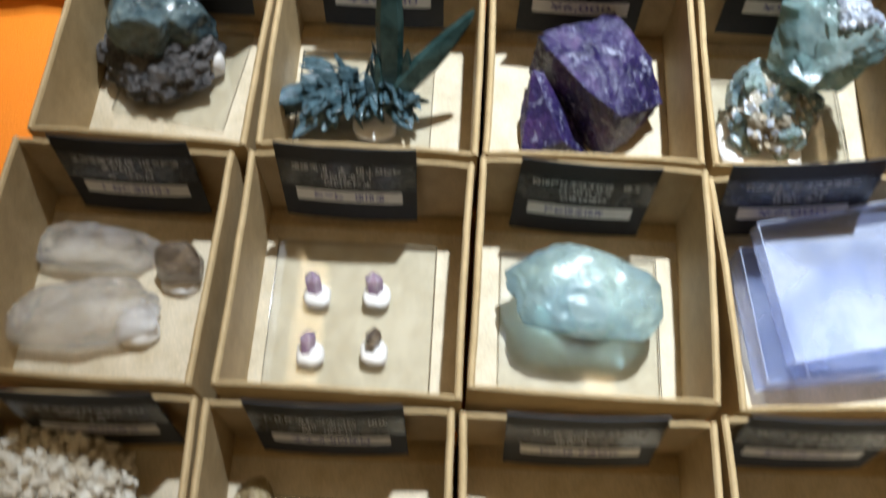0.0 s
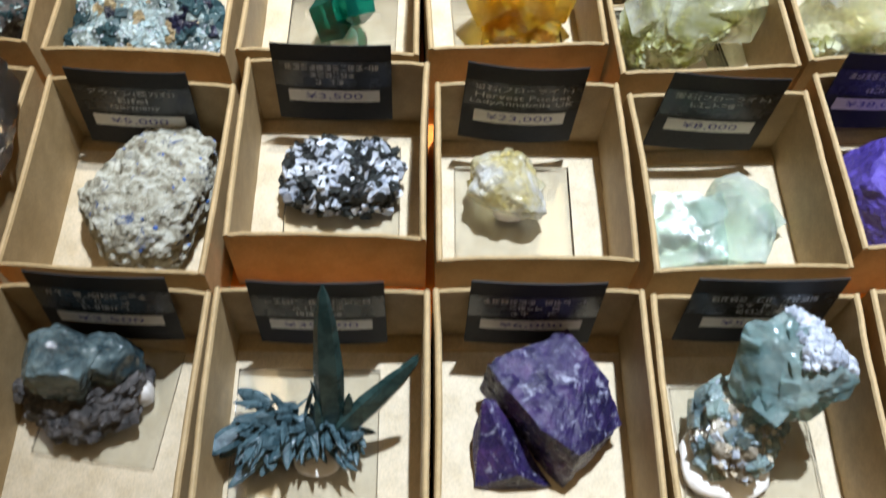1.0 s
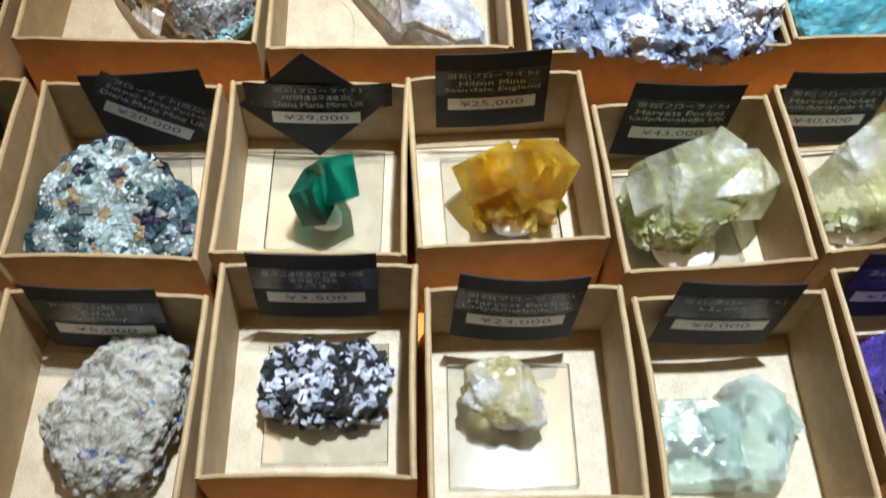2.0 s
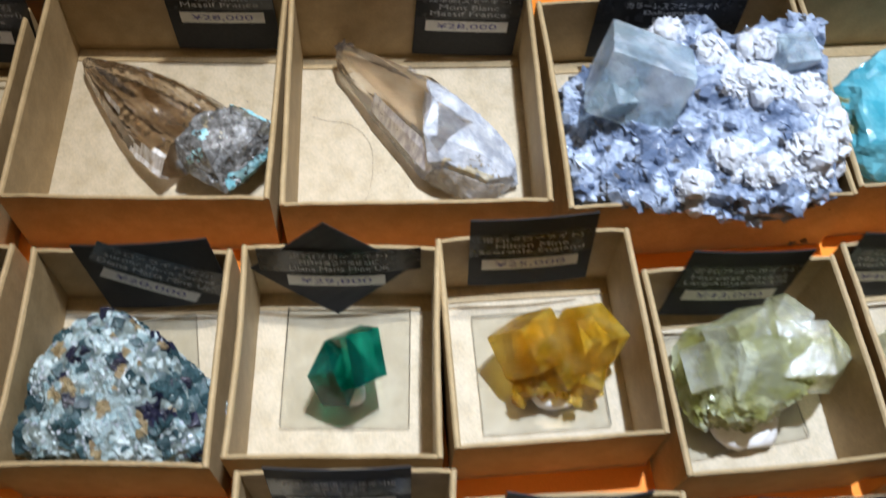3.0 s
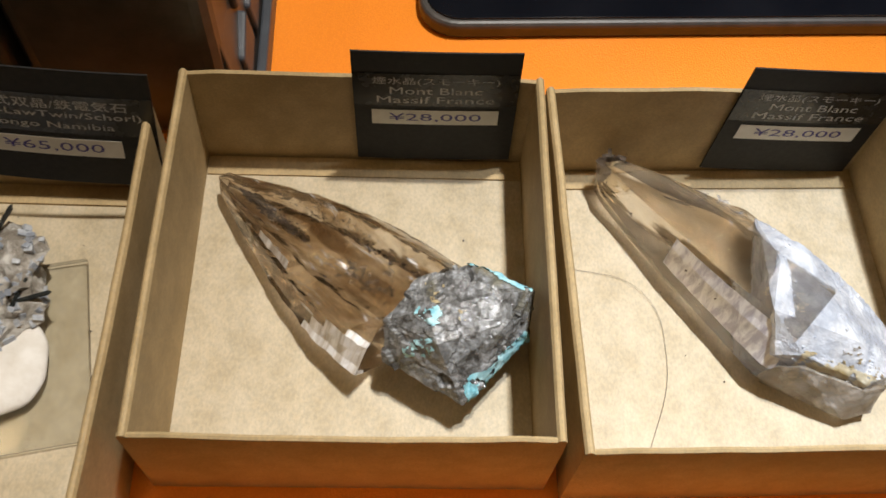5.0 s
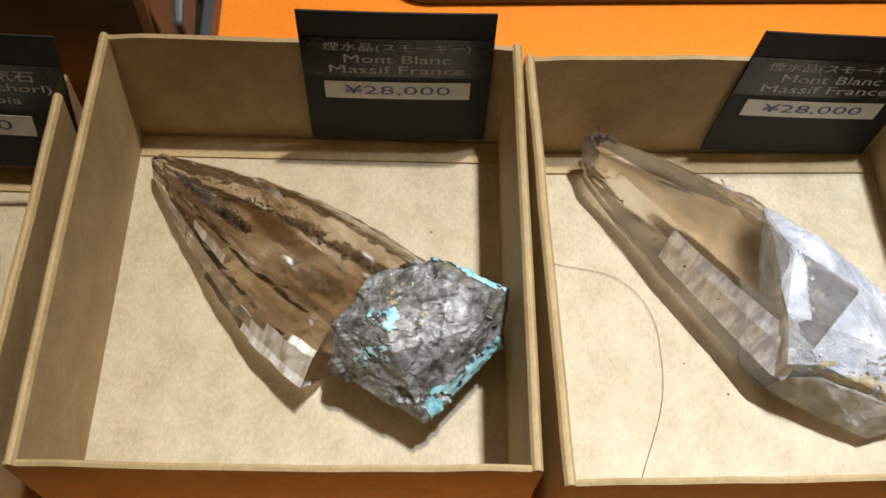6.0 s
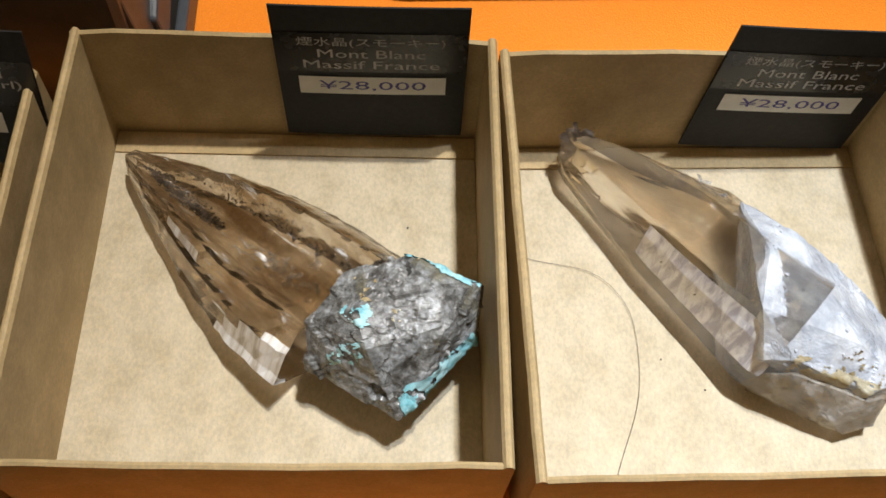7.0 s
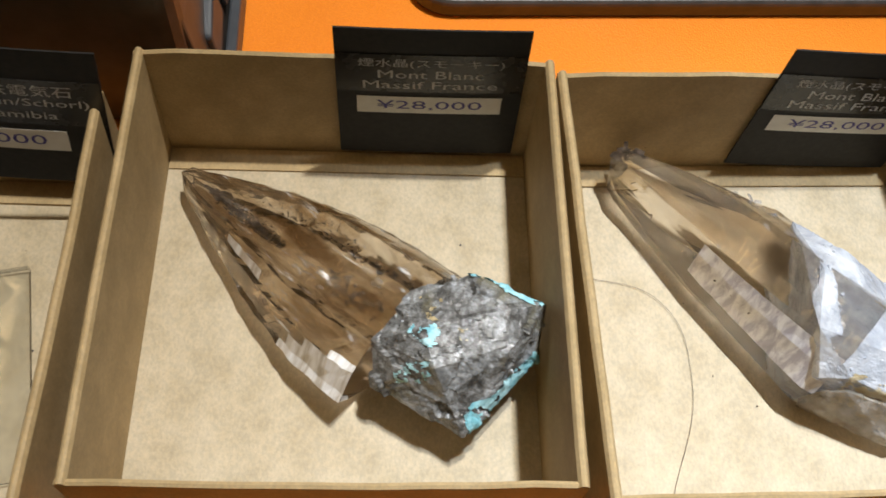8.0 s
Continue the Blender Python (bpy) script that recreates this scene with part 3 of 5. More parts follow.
def add_cube(bm, at, size, rot, chip=0.0, rng=random):
    """A cube-shaped crystal with small uneven corners."""
    m = Matrix.LocRotScale(at, rot, None)
    sx, sy, sz = size
    pts = []
    for a in (-1, 1):
        for b in (-1, 1):
            for c in (-1, 1):
                k = chip * rng.uniform(0.2, 1.0)
                pts += [((a * (1 - k)) * sx / 2, b * sy / 2, c * sz / 2), (a * sx / 2, (b * (1 - k)) * sy / 2, c * sz / 2), (a * sx / 2, b * sy / 2, (c * (1 - k)) * sz / 2)]
    vs = [bm.verts.new(m @ Vector(p)) for p in pts]
    bmesh.ops.convex_hull(bm, input=vs)


def add_prism(bm, at, way, r, length, sides=6, tip=0.35, flat=1.0, rng=random):
    """A pointed prism growing from a place along a direction."""
    q = Vector(way).to_track_quat("Z", "Y").to_matrix().to_4x4()
    m = Matrix.Translation(at) @ q @ Matrix.Rotation(rng.uniform(0, 6.28), 4, "Z")
    rings = []
    for z, k in ((-0.15 * length, 0.9), (length * (1 - tip), 1.0)):
        rings.append([bm.verts.new(m @ Vector((r * k * math.cos(6.2832 * i / sides), flat * r * k * math.sin(6.2832 * i / sides), z))) for i in range(sides)])
    top = bm.verts.new(m @ Vector((r * rng.uniform(-0.2, 0.2), r * flat * rng.uniform(-0.2, 0.2), length)))
    for i in range(sides):
        j = (i + 1) % sides
        bm.faces.new((rings[0][i], rings[0][j], rings[1][j], rings[1][i]))
        bm.faces.new((rings[1][i], rings[1][j], top))
    bm.faces.new(rings[0][::-1])


def add_blob(bm, at, r, seed, sub=2, amp=0.3, squash=1.0):
    r0 = bmesh.ops.create_icosphere(bm, subdivisions=sub, radius=1.0)
    off = Vector((seed * 1.9, seed * 0.7, seed * 2.3))
    for v in r0["verts"]:
        d = v.co.normalized()
        p = d * r * (1 + amp * fractal(d * 1.6 + off, 3))
        p.z *= squash
        v.co = Vector(at) + p


def surface(bm, n, rng, up=0.0, where=None):
    """Random places and normals on the faces of a mesh that look up at least so far."""
    bm.normal_update()
    faces = [f for f in bm.faces if f.normal.z > up and (where is None or where(f.calc_center_median()))]
    out = []
    if not faces:
        return out
    areas = [f.calc_area() for f in faces]
    for f in rng.choices(faces, areas, k=n):
        out.append((f.calc_center_median(), f.normal.copy()))
    return out


def jitter(nrm, k, rng):
    return (nrm + Vector((rng.gauss(0, k), rng.gauss(0, k), rng.gauss(0, k)))).normalized()


def spin(rng):
    return Euler((rng.uniform(0, 6.28), rng.uniform(0, 6.28), rng.uniform(0, 6.28))).to_matrix()


def cubes(parent, name, mat, rows, rng, chip=0.12, label=""):
    """Separate cube crystals: place, size, turn in degrees."""
    for at, size, turn in rows:
        bm = bmesh.new()
        add_cube(bm, (0, 0, 0), size, Matrix.Identity(3), chip, rng)
        bmesh.ops.bevel(bm, geom=list(bm.edges), offset=0.0003, segments=1, affect="EDGES")
        part(name, bm, mat, parent, label, False, Matrix.LocRotScale(at, Euler([radians(a) for a in turn]), None))


def shell(bm, where, seed, lift=0.0003, cover=0.0, scale=260):
    """A thin crust: a copy of the faces of a mesh that lie in a region, with a ragged edge, lifted off a little."""
    bm.normal_update()
    off = Vector((seed, seed * 1.7, seed * 0.3))
    out, seen = bmesh.new(), {}
    for f in bm.faces:
        c = f.calc_center_median()
        if where(c) and fractal(c * scale + off, 3) > cover:
            vs = []
            for v in f.verts:
                if v not in seen:
                    seen[v] = out.verts.new(v.co + v.normal * lift * (1.2 + noise.noise(v.co * 900)))
                vs.append(seen[v])
            out.faces.new(vs)
    return out


def top_at(bm, x, y, r=0.004):
    """Height of a mesh's upper side near a place."""
    near = [v.co.z for v in bm.verts if abs(v.co.x - x) < r and abs(v.co.y - y) < r]
    return max(near) if near else 0.0


def mineral(x, y, z, label, turn=0.0):
    return thing("mineral_specimen", pose(x, y, z, 0, 0, turn), label, "mineral", "mineral specimens")


def putty(parent, r, h, x=0.0, y=0.0, z=0.0, seed=3, label="white putty pad"):
    bm = rock(r, r * 0.92, h, seed, 3, 0.12, 1.5, 2.6)
    return part("putty", bm, PUTTY, parent, label, True, pose(x, y, z))


# ---- mineral materials ----
def glassy(name, col, col2, scale, rough, trans, ior=1.46, lines=None, frost=None, bump=0.25, spec=0.5, through_share=0.0, drawn=None, glints=None):
    """Clear or cloudy crystal: tint by noise, growth lines, frosted patches that scatter more; glints are highlights
    painted near-white into the tint; part of the light goes straight through.
    """
    m = Nodes(name, rough=rough, trans=trans, ior=ior, spec=spec)
    cloud = m.noise(scale, 5, 0.6, drawn, 0.5)
    tint = m.ramp(cloud, [(0.41, col), (0.59, col2)])
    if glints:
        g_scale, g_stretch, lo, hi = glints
        # streaks of noise coloured near-white, standing in for lamp highlights on the crystal
        painted_glint = m.ramp(m.noise(g_scale, 4, 0.6, g_stretch, 0.4), [(lo, (0, 0, 0)), (hi, (1, 1, 1))])
        tint = m.mix(painted_glint, tint, (0.97, 0.97, 0.98))
        m.drive(painted_glint, "Transmission Weight", trans, 0.25)
    m.colour(tint)
    if frost:
        m.drive(m.ramp(m.noise(scale * 0.8, 4, 0.6), [(0.42, (0, 0, 0)), (0.62, (1, 1, 1))]), "Transmission Weight", trans, trans * frost)
    m.roughness(m.noise(scale * 3, 4), rough * 0.4, rough * 1.5)
    if lines:
        m.bump(m.noise(lines[0], 3, 0.6, lines[1]), lines[2], 0.001)
    m.bump(m.noise(scale * 5, 4, 0.65), bump, 0.001)
    if through_share:
        t = m.tree.nodes
        a, x = t.new("ShaderNodeBsdfTransparent"), t.new("ShaderNodeMixShader")
        a.inputs[0].default_value = (*[0.5 * (p + q) for p, q in zip(col, col2)], 1)
        x.inputs[0].default_value = through_share
        m.link(m.bsdf.outputs[0], x.inputs[1]), m.link(a.outputs[0], x.inputs[2])
        m.link(x.outputs[0], t["Material Output"].inputs[0])
    return m.mat


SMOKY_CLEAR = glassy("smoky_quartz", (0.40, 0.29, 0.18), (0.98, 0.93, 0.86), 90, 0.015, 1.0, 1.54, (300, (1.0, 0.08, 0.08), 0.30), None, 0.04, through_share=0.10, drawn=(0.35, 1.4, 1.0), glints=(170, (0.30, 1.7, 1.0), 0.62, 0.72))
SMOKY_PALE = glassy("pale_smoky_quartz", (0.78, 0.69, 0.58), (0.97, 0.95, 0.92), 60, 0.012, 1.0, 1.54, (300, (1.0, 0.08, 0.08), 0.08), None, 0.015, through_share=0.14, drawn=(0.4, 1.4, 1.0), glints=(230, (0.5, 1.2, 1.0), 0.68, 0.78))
SMOKY_BREAK = glassy("cloudy_smoky_quartz", (0.42, 0.34, 0.24), (0.80, 0.74, 0.66), 120, 0.12, 0.75, 1.5, None, 0.7, 0.5, through_share=0.1)
# striated quartz whitened to stand in for light reflected inside the crystal
REFLECTION_WHITE = glassy("painted_reflection_quartz", (0.62, 0.56, 0.48), (1.0, 0.99, 0.98), 200, 0.16, 0.12, 1.5, (520, (1.0, 0.05, 0.05), 1.0), None, 0.1, spec=1.0, through_share=0.10, drawn=(1.6, 0.25, 0.25))
# lilac striated side; its LED reflections are put into the near-white colour
LILAC_REFLECTION = glassy("lilac_painted_reflection", (0.56, 0.53, 0.60), (1.0, 0.99, 1.0), 240, 0.10, 0.16, 1.5, (420, (1.0, 0.10, 0.10), 0.6), None, 0.2, spec=1.0, through_share=0.12, drawn=(1.5, 0.5, 0.5))
n = Nodes("fractured_quartz", rough=0.12, trans=0.45, ior=1.5, spec=0.8)
chips = n.ramp(n.cells(95, True), [(0.20, (0.035, 0.033, 0.031)), (0.45, (0.13, 0.125, 0.115)), (0.62, (0.28, 0.28, 0.27)), (0.85, (0.50, 0.54, 0.58))])
mottle = n.ramp(n.noise(300, 6, 0.75), [(0.40, (0.09, 0.085, 0.08)), (0.52, (0.34, 0.34, 0.33)), (0.66, (0.85, 0.88, 0.92))])
n.colour(n.mix(n.ramp(n.noise(60, 4), [(0.55, (0, 0, 0)), (0.66, (0.7, 0.7, 0.7))]), n.mix(0.55, chips, mottle), (0.34, 0.30, 0.17)))
n.roughness(n.noise(140, 4), 0.05, 0.30)
n.bump(n.noise(420, 5, 0.7), 0.40, 0.0012)
n.drive(n.noise(120, 3), "Transmission Weight", 0.0, 0.7)
SMOKY_BASE = n.mat
FROSTED = glassy("frosted_quartz", (0.68, 0.72, 0.80), (0.93, 0.95, 1.0), 110, 0.16, 0.52, 1.5, None, 0.55, 0.45, through_share=0.08)
QUARTZ = glassy("clear_quartz", (0.86, 0.85, 0.84), (0.97, 0.97, 0.97), 60, 0.08, 0.92, 1.5, None, 0.8, 0.5, through_share=0.3)
SMOKE_DARK = glassy("dark_smoky_quartz", (0.16, 0.12, 0.09), (0.38, 0.30, 0.22), 140, 0.10, 0.75, 1.5, None, None, 0.4)
CRUST = stone("turquoise_crust", [(0.3, (0.20, 0.50, 0.58)), (0.7, (0.50, 0.76, 0.80))], 160, 0.7)
OCHRE = stone("ochre_stain", [(0.3, (0.46, 0.33, 0.12)), (0.7, (0.70, 0.64, 0.48))], 150, 0.35, trans=0.35)
GREEN = glassy("green_fluorite", (0.010, 0.20, 0.145), (0.05, 0.50, 0.39), 55, 0.03, 0.92, 1.434, None, 0.9, 0.08, through_share=0.25)
YELLOW = glassy("yellow_fluorite", (0.90, 0.62, 0.03), (0.98, 0.84, 0.26), 55, 0.03, 0.92, 1.434, None, 0.85, 0.15, through_share=0.28)
LEMON = glassy("lemon_fluorite", (0.56, 0.55, 0.16), (0.80, 0.82, 0.62), 42, 0.14, 0.70, 1.434, None, 0.5, 0.5, through_share=0.2)
LEMON_CLEAR = glassy("clear_lemon_fluorite", (0.80, 0.78, 0.44), (0.90, 0.92, 0.90), 42, 0.10, 0.80, 1.434, None, 0.5, 0.6, through_share=0.3)
ICE = glassy("pale_green_fluorite", (0.70, 0.85, 0.77), (0.92, 0.96, 0.94), 60, 0.12, 0.85, 1.434, None, 0.75, 0.25, through_share=0.35)
CREAMY = glassy("pale_yellow_fluorite", (0.72, 0.63, 0.28), (0.82, 0.84, 0.84), 60, 0.15, 0.65, 1.434, None, 0.6, 0.6, through_share=0.2)
BLUEGREEN = glassy("blue_green_fluorite", (0.32, 0.48, 0.48), (0.60, 0.74, 0.70), 34, 0.18, 0.70, 1.434, None, 0.6, 0.5, through_share=0.18)
SKY = glassy("sky_blue_fluorite", (0.34, 0.46, 0.50), (0.62, 0.76, 0.70), 34, 0.22, 0.72, 1.434, None, 0.7, 0.7, through_share=0.22)
AQUA = glassy("turquoise_fluorite", (0.08, 0.42, 0.52), (0.25, 0.66, 0.74), 45, 0.14, 0.45, 1.434, None, 0.6, 0.5)
CLEARBLUE = glassy("colourless_fluorite", (0.66, 0.80, 0.84), (0.90, 0.95, 0.98), 60, 0.08, 0.72, 1.434, None, 0.5, 0.6, through_share=0.25)
PURPLE = stone("purple_fluorite", [(0.3, (0.012, 0.010, 0.042)), (0.55, (0.030, 0.019, 0.085)), (0.75, (0.070, 0.034, 0.120))], 60, 0.28, trans=0.25, bump=0.7, spec=0.4, vein=((0.30, 0.30, 0.40), 190, 0.60, 0.72))
VIOLET = stone("violet_fluorite", [(0.3, (0.055, 0.035, 0.23)), (0.7, (0.12, 0.08, 0.42))], 90, 0.3, trans=0.1, bump=0.8)
DARKBLUE = glassy("grey_blue_fluorite", (0.05, 0.085, 0.10), (0.20, 0.27, 0.28), 60, 0.12, 0.45, 1.434, None, 0.6, 0.4, through_share=0.05)
DARKROCK = stone("dark_matrix", [(0.3, (0.030, 0.029, 0.030)), (0.7, (0.13, 0.12, 0.115))], 160, 0.40, bump=0.8)
VIVIANITE = stone("dark_green_blade", [(0.3, (0.012, 0.030, 0.028)), (0.7, (0.035, 0.070, 0.065))], 120, 0.14, bump=0.2)
VIVI_BLUE = stone("blue_green_blade", [(0.3, (0.022, 0.045, 0.055)), (0.7, (0.080, 0.130, 0.150))], 220, 0.14, bump=0.3)
TUFF = stone("grey_tan_tuff", [(0.25, (0.15, 0.13, 0.09)), (0.45, (0.34, 0.33, 0.26)), (0.60, (0.46, 0.46, 0.39)), (0.8, (0.60, 0.61, 0.55))], 150, 0.85, bump=1.0, fine=800, vein=((0.07, 0.10, 0.20), 110, 0.64, 0.74))
BLUE_GRAIN = stone("blue_grain", [(0.3, (0.03, 0.07, 0.30)), (0.7, (0.10, 0.20, 0.50))], 300, 0.3)
BLACKROCK = stone("black_crystal", [(0.3, (0.008, 0.009, 0.009)), (0.7, (0.028, 0.032, 0.030))], 200, 0.18, bump=0.6)
MILK = glassy("milky_quartz", (0.38, 0.42, 0.50), (0.72, 0.76, 0.82), 130, 0.18, 0.40, 1.5, None, 0.6, 0.5)
PALEBLUE = glassy("pale_blue_druse", (0.26, 0.38, 0.40), (0.66, 0.76, 0.76), 130, 0.18, 0.25, 1.5, None, 0.6, 0.7)
BLUEDRUSE = glassy("blue_grey_druse", (0.13, 0.17, 0.26), (0.50, 0.57, 0.70), 75, 0.16, 0.25, 1.5, None, 0.6, 0.6)
NAVY = stone("black_navy_crystal", [(0.3, (0.006, 0.007, 0.016)), (0.7, (0.020, 0.020, 0.045))], 120, 0.16)
TEALROCK = stone("teal_grey_matrix", [(0.3, (0.06, 0.09, 0.095)), (0.5, (0.16, 0.19, 0.17)), (0.7, (0.36, 0.46, 0.48))], 110, 0.4, bump=0.8)
TEALDARK = stone("dark_teal_crystal", [(0.3, (0.015, 0.035, 0.042)), (0.7, (0.05, 0.095, 0.105))], 100, 0.18, trans=0.1)
BROWNSPOT = stone("brown_crystal", [(0.3, (0.16, 0.11, 0.05)), (0.7, (0.34, 0.27, 0.14))], 150, 0.4)
WHITE = stone("white_blade", [(0.3, (0.66, 0.67, 0.70)), (0.7, (0.84, 0.85, 0.87))], 200, 0.5, bump=0.6)
CREAM = stone("cream_crystal", [(0.3, (0.55, 0.46, 0.32)), (0.7, (0.82, 0.77, 0.66))], 120, 0.5, trans=0.1, bump=0.7)
FELDSPAR = glassy("grey_feldspar", (0.28, 0.25, 0.21), (0.72, 0.70, 0.66), 110, 0.25, 0.30, 1.5, None, 0.6, 0.8)
AMETHYST = glassy("pale_amethyst", (0.40, 0.26, 0.42), (0.72, 0.62, 0.70), 120, 0.10, 0.6, 1.5)
RUST = stone("rusty_matrix", [(0.3, (0.12, 0.09, 0.05)), (0.7, (0.36, 0.32, 0.25))], 110, 0.6, bump=0.9)

# ---- the two large smoky quartz crystals ----
def edge_at(line, s):
    """Where an edge of a crystal, given as (s, c, z) places along its length, passes at s."""
    for p, q in zip(line, line[1:]):
        if s <= q[0]:
            u = (s - p[0]) / (q[0] - p[0])
            return tuple(a + (b - a) * u for a, b in zip(p[1:], q[1:]))
    return line[-1][1:]


def crystal_mesh(edges, stations, tip, seed, ridge, skew=0.0, fine=1, groove=0.0):
    """A crystal lying along x: faces between its edges, each split into narrow strips with shallow grooves along it, closed by a point and a sloping end."""
    rng = random.Random(seed)
    bm = bmesh.new()
    k = len(edges) * fine
    dent = [rng.uniform(-1, 1) * groove * (i % fine != 0) for i in range(k)]
    rings = []
    for n_s, s in enumerate(stations):
        ring = []
        for i in range(k):
            (c0, z0), (c1, z1) = edge_at(edges[i // fine], s), edge_at(edges[(i // fine + 1) % len(edges)], s)
            u = (i % fine) / fine
            size = min(1.0, s / 0.03)
            c, z = c0 + (c1 - c0) * u, z0 + (z1 - z0) * u
            z += (dent[i] * size if z > 0.001 else 0.0) + rng.uniform(-1, 1) * ridge
            ring.append(bm.verts.new((s + skew * c * (n_s == len(stations) - 1), c + rng.uniform(-1, 1) * ridge, max(0.0002, z))))
        rings.append(ring)
    for r0, r1 in zip(rings, rings[1:]):
        for i in range(k):
            bm.faces.new((r0[i], r0[(i + 1) % k], r1[(i + 1) % k], r1[i]))
    top = bm.verts.new(tip)
    for i in range(k):
        bm.faces.new((rings[0][(i + 1) % k], rings[0][i], top))
    bm.faces.new(rings[-1])
    return bm


def between(a, b, u, lift=0.0):
    """An edge part of the way between two others."""
    return [(s, *[p + (q - p) * u + d for p, q, d in zip(edge_at(a, s), edge_at(b, s), (0, lift))]) for s in (0.0, 0.02, 0.04, 0.06, 0.08, 0.10)]


def near(c, p, q):
    """Distance of a place from a line between two others, seen from above."""
    p, q, c = Vector((*p, 0)), Vector((*q, 0)), Vector((c.x, c.y, 0))
    u = max(0.0, min(1.0, (c - p).dot(q - p) / (q - p).length_squared))
    return (c - p - (q - p) * u).length


def fractured(points, seed, cuts, chip, scale, grit):
    """A broken block: its faces are split into tilted chips with steps between them, and finely gritted."""
    bm = hull(points, cuts, 0.0003, 60, seed)
    bm.normal_update()
    off = Vector((seed, seed * 0.4, seed * 1.3))
    for v in bm.verts:
        push = 0.0
        for k, share in ((1.0, 1.0), (2.6, 0.35)):
            q = v.co * scale * k + off
            centre = noise.voronoi(q)[1][0]
            tilt = noise.cell_vector(centre * 37.0) - Vector((0.5, 0.5, 0.5))
            push += share * (0.7 * tilt.x + 1.6 * tilt.dot(q - centre))
        v.co += v.normal * (chip * push + grit * fractal(v.co * 420 + off, 3))
        v.co.z = max(v.co.z, 0.0)
    return bm


def veil(n, a, b, wide, size, rng, thick=0.0006):
    """A healed crack: many small flakes scattered along a line inside a crystal."""
    bm = bmesh.new()
    a, b = Vector(a), Vector(b)
    for _ in range(n):
        u = rng.random()
        at = a + (b - a) * u + Vector((rng.gauss(0, 0.001), rng.gauss(0, wide * (0.5 + 0.5 * math.sin(3.1 * u))), rng.gauss(0, thick)))
        r = size * rng.uniform(0.3, 1.0)
        add_cube(bm, at, (r * rng.uniform(1, 2.2), r, r * 0.12), Euler((rng.gauss(0, 0.35), rng.gauss(0, 0.35), rng.gauss(0, 0.5))).to_matrix(), 0.4, rng)
    return bm


rng = random.Random(5)
sp = mineral(-0.190, 0.635, Z0, "long smoky quartz crystal with a turquoise-stained base, lying in a box", -40.0)
right = [(0.0, 0.0006, 0.0080), (0.02, 0.0085, 0.0100), (0.045, 0.0188, 0.0120), (0.063, 0.0230, 0.0120), (0.079, 0.0245, 0.0120), (0.100, 0.0250, 0.0130)]
ridge1 = [(0.0, 0.0004, 0.0125), (0.02, 0.0034, 0.0205), (0.0365, 0.0078, 0.0248), (0.0553, 0.0104, 0.0288), (0.076, 0.0116, 0.0322), (0.100, 0.0130, 0.0345)]
ridge2 = [(0.0, -0.0016, 0.0120), (0.0167, -0.0068, 0.0170), (0.0343, -0.0103, 0.0220), (0.0574, -0.0149, 0.0272), (0.0726, -0.0163, 0.0300), (0.100, -0.0158, 0.0315)]
left = [(0.0, -0.0030, 0.0070), (0.0228, -0.0128, 0.0080), (0.0458, -0.0212, 0.0100), (0.0694, -0.0276, 0.0125), (0.0885, -0.0292, 0.0145), (0.100, -0.0265, 0.0150)]
edges = [left, between(left, ridge2, 0.42, 0.0030), ridge2, between(ridge2, ridge1, 0.22, -0.0060), between(ridge2, ridge1, 0.66, -0.0062), ridge1, between(ridge1, right, 0.62, 0.0012), right,
         [(s, c * 0.72, 0.0030 if s < 0.01 else 0.0) for s, c, z in right], [(s, c * 0.58, 0.0030 if s < 0.01 else 0.0) for s, c, z in left]]
stations = [0.0035, 0.009] + [0.014 + 0.0029 * i for i in range(27)] + [0.0925]
bm = crystal_mesh(edges, stations, (-0.0003, -0.0012, 0.0100), 4, 0.00030, 0.16, 3, 0.0017)
# faces with a bright internal reflection get it as white colour
for f in bm.faces:
    p = f.calc_center_median()
    (cl, zl), (cr, zr) = edge_at(left, p.x), edge_at(ridge2, p.x)
    u = (p.y - cl) / (cr - cl)
    if p.z > 0.008 and ((0.064 < p.x < 0.090 and 0.02 < u < 0.20 + 20 * (p.x - 0.064)) and u < 0.66 or (0.030 < p.x < 0.048 and 0.68 < u < 0.86)):
        f.material_index = 1
ob = part("crystal", bm, SMOKY_CLEAR, sp, "clear smoky brown crystal, striated faces, white reflections and glints painted on")
ob.data.materials.append(REFLECTION_WHITE)
stuff(part("dark_veil", veil(900, (0.012, -0.0012, 0.0130), (0.046, -0.0034, 0.0180), 0.0011, 0.0006, rng), SMOKE_DARK, sp, "dark grainy streak inside"))
stuff(part("dark_veil", veil(240, (0.040, 0.0060, 0.0180), (0.088, 0.0085, 0.0240), 0.0008, 0.0007, rng), SMOKE_DARK, sp))
stuff(part("silvery_veil", veil(60, (0.064, -0.0040, 0.0205), (0.084, -0.0010, 0.0230), 0.0030, 0.0016, rng), QUARTZ, sp, "silvery cracks inside"))
stuff(part("silvery_veil", veil(40, (0.022, 0.0040, 0.0180), (0.070, 0.0098, 0.0265), 0.0006, 0.0008, rng), QUARTZ, sp))
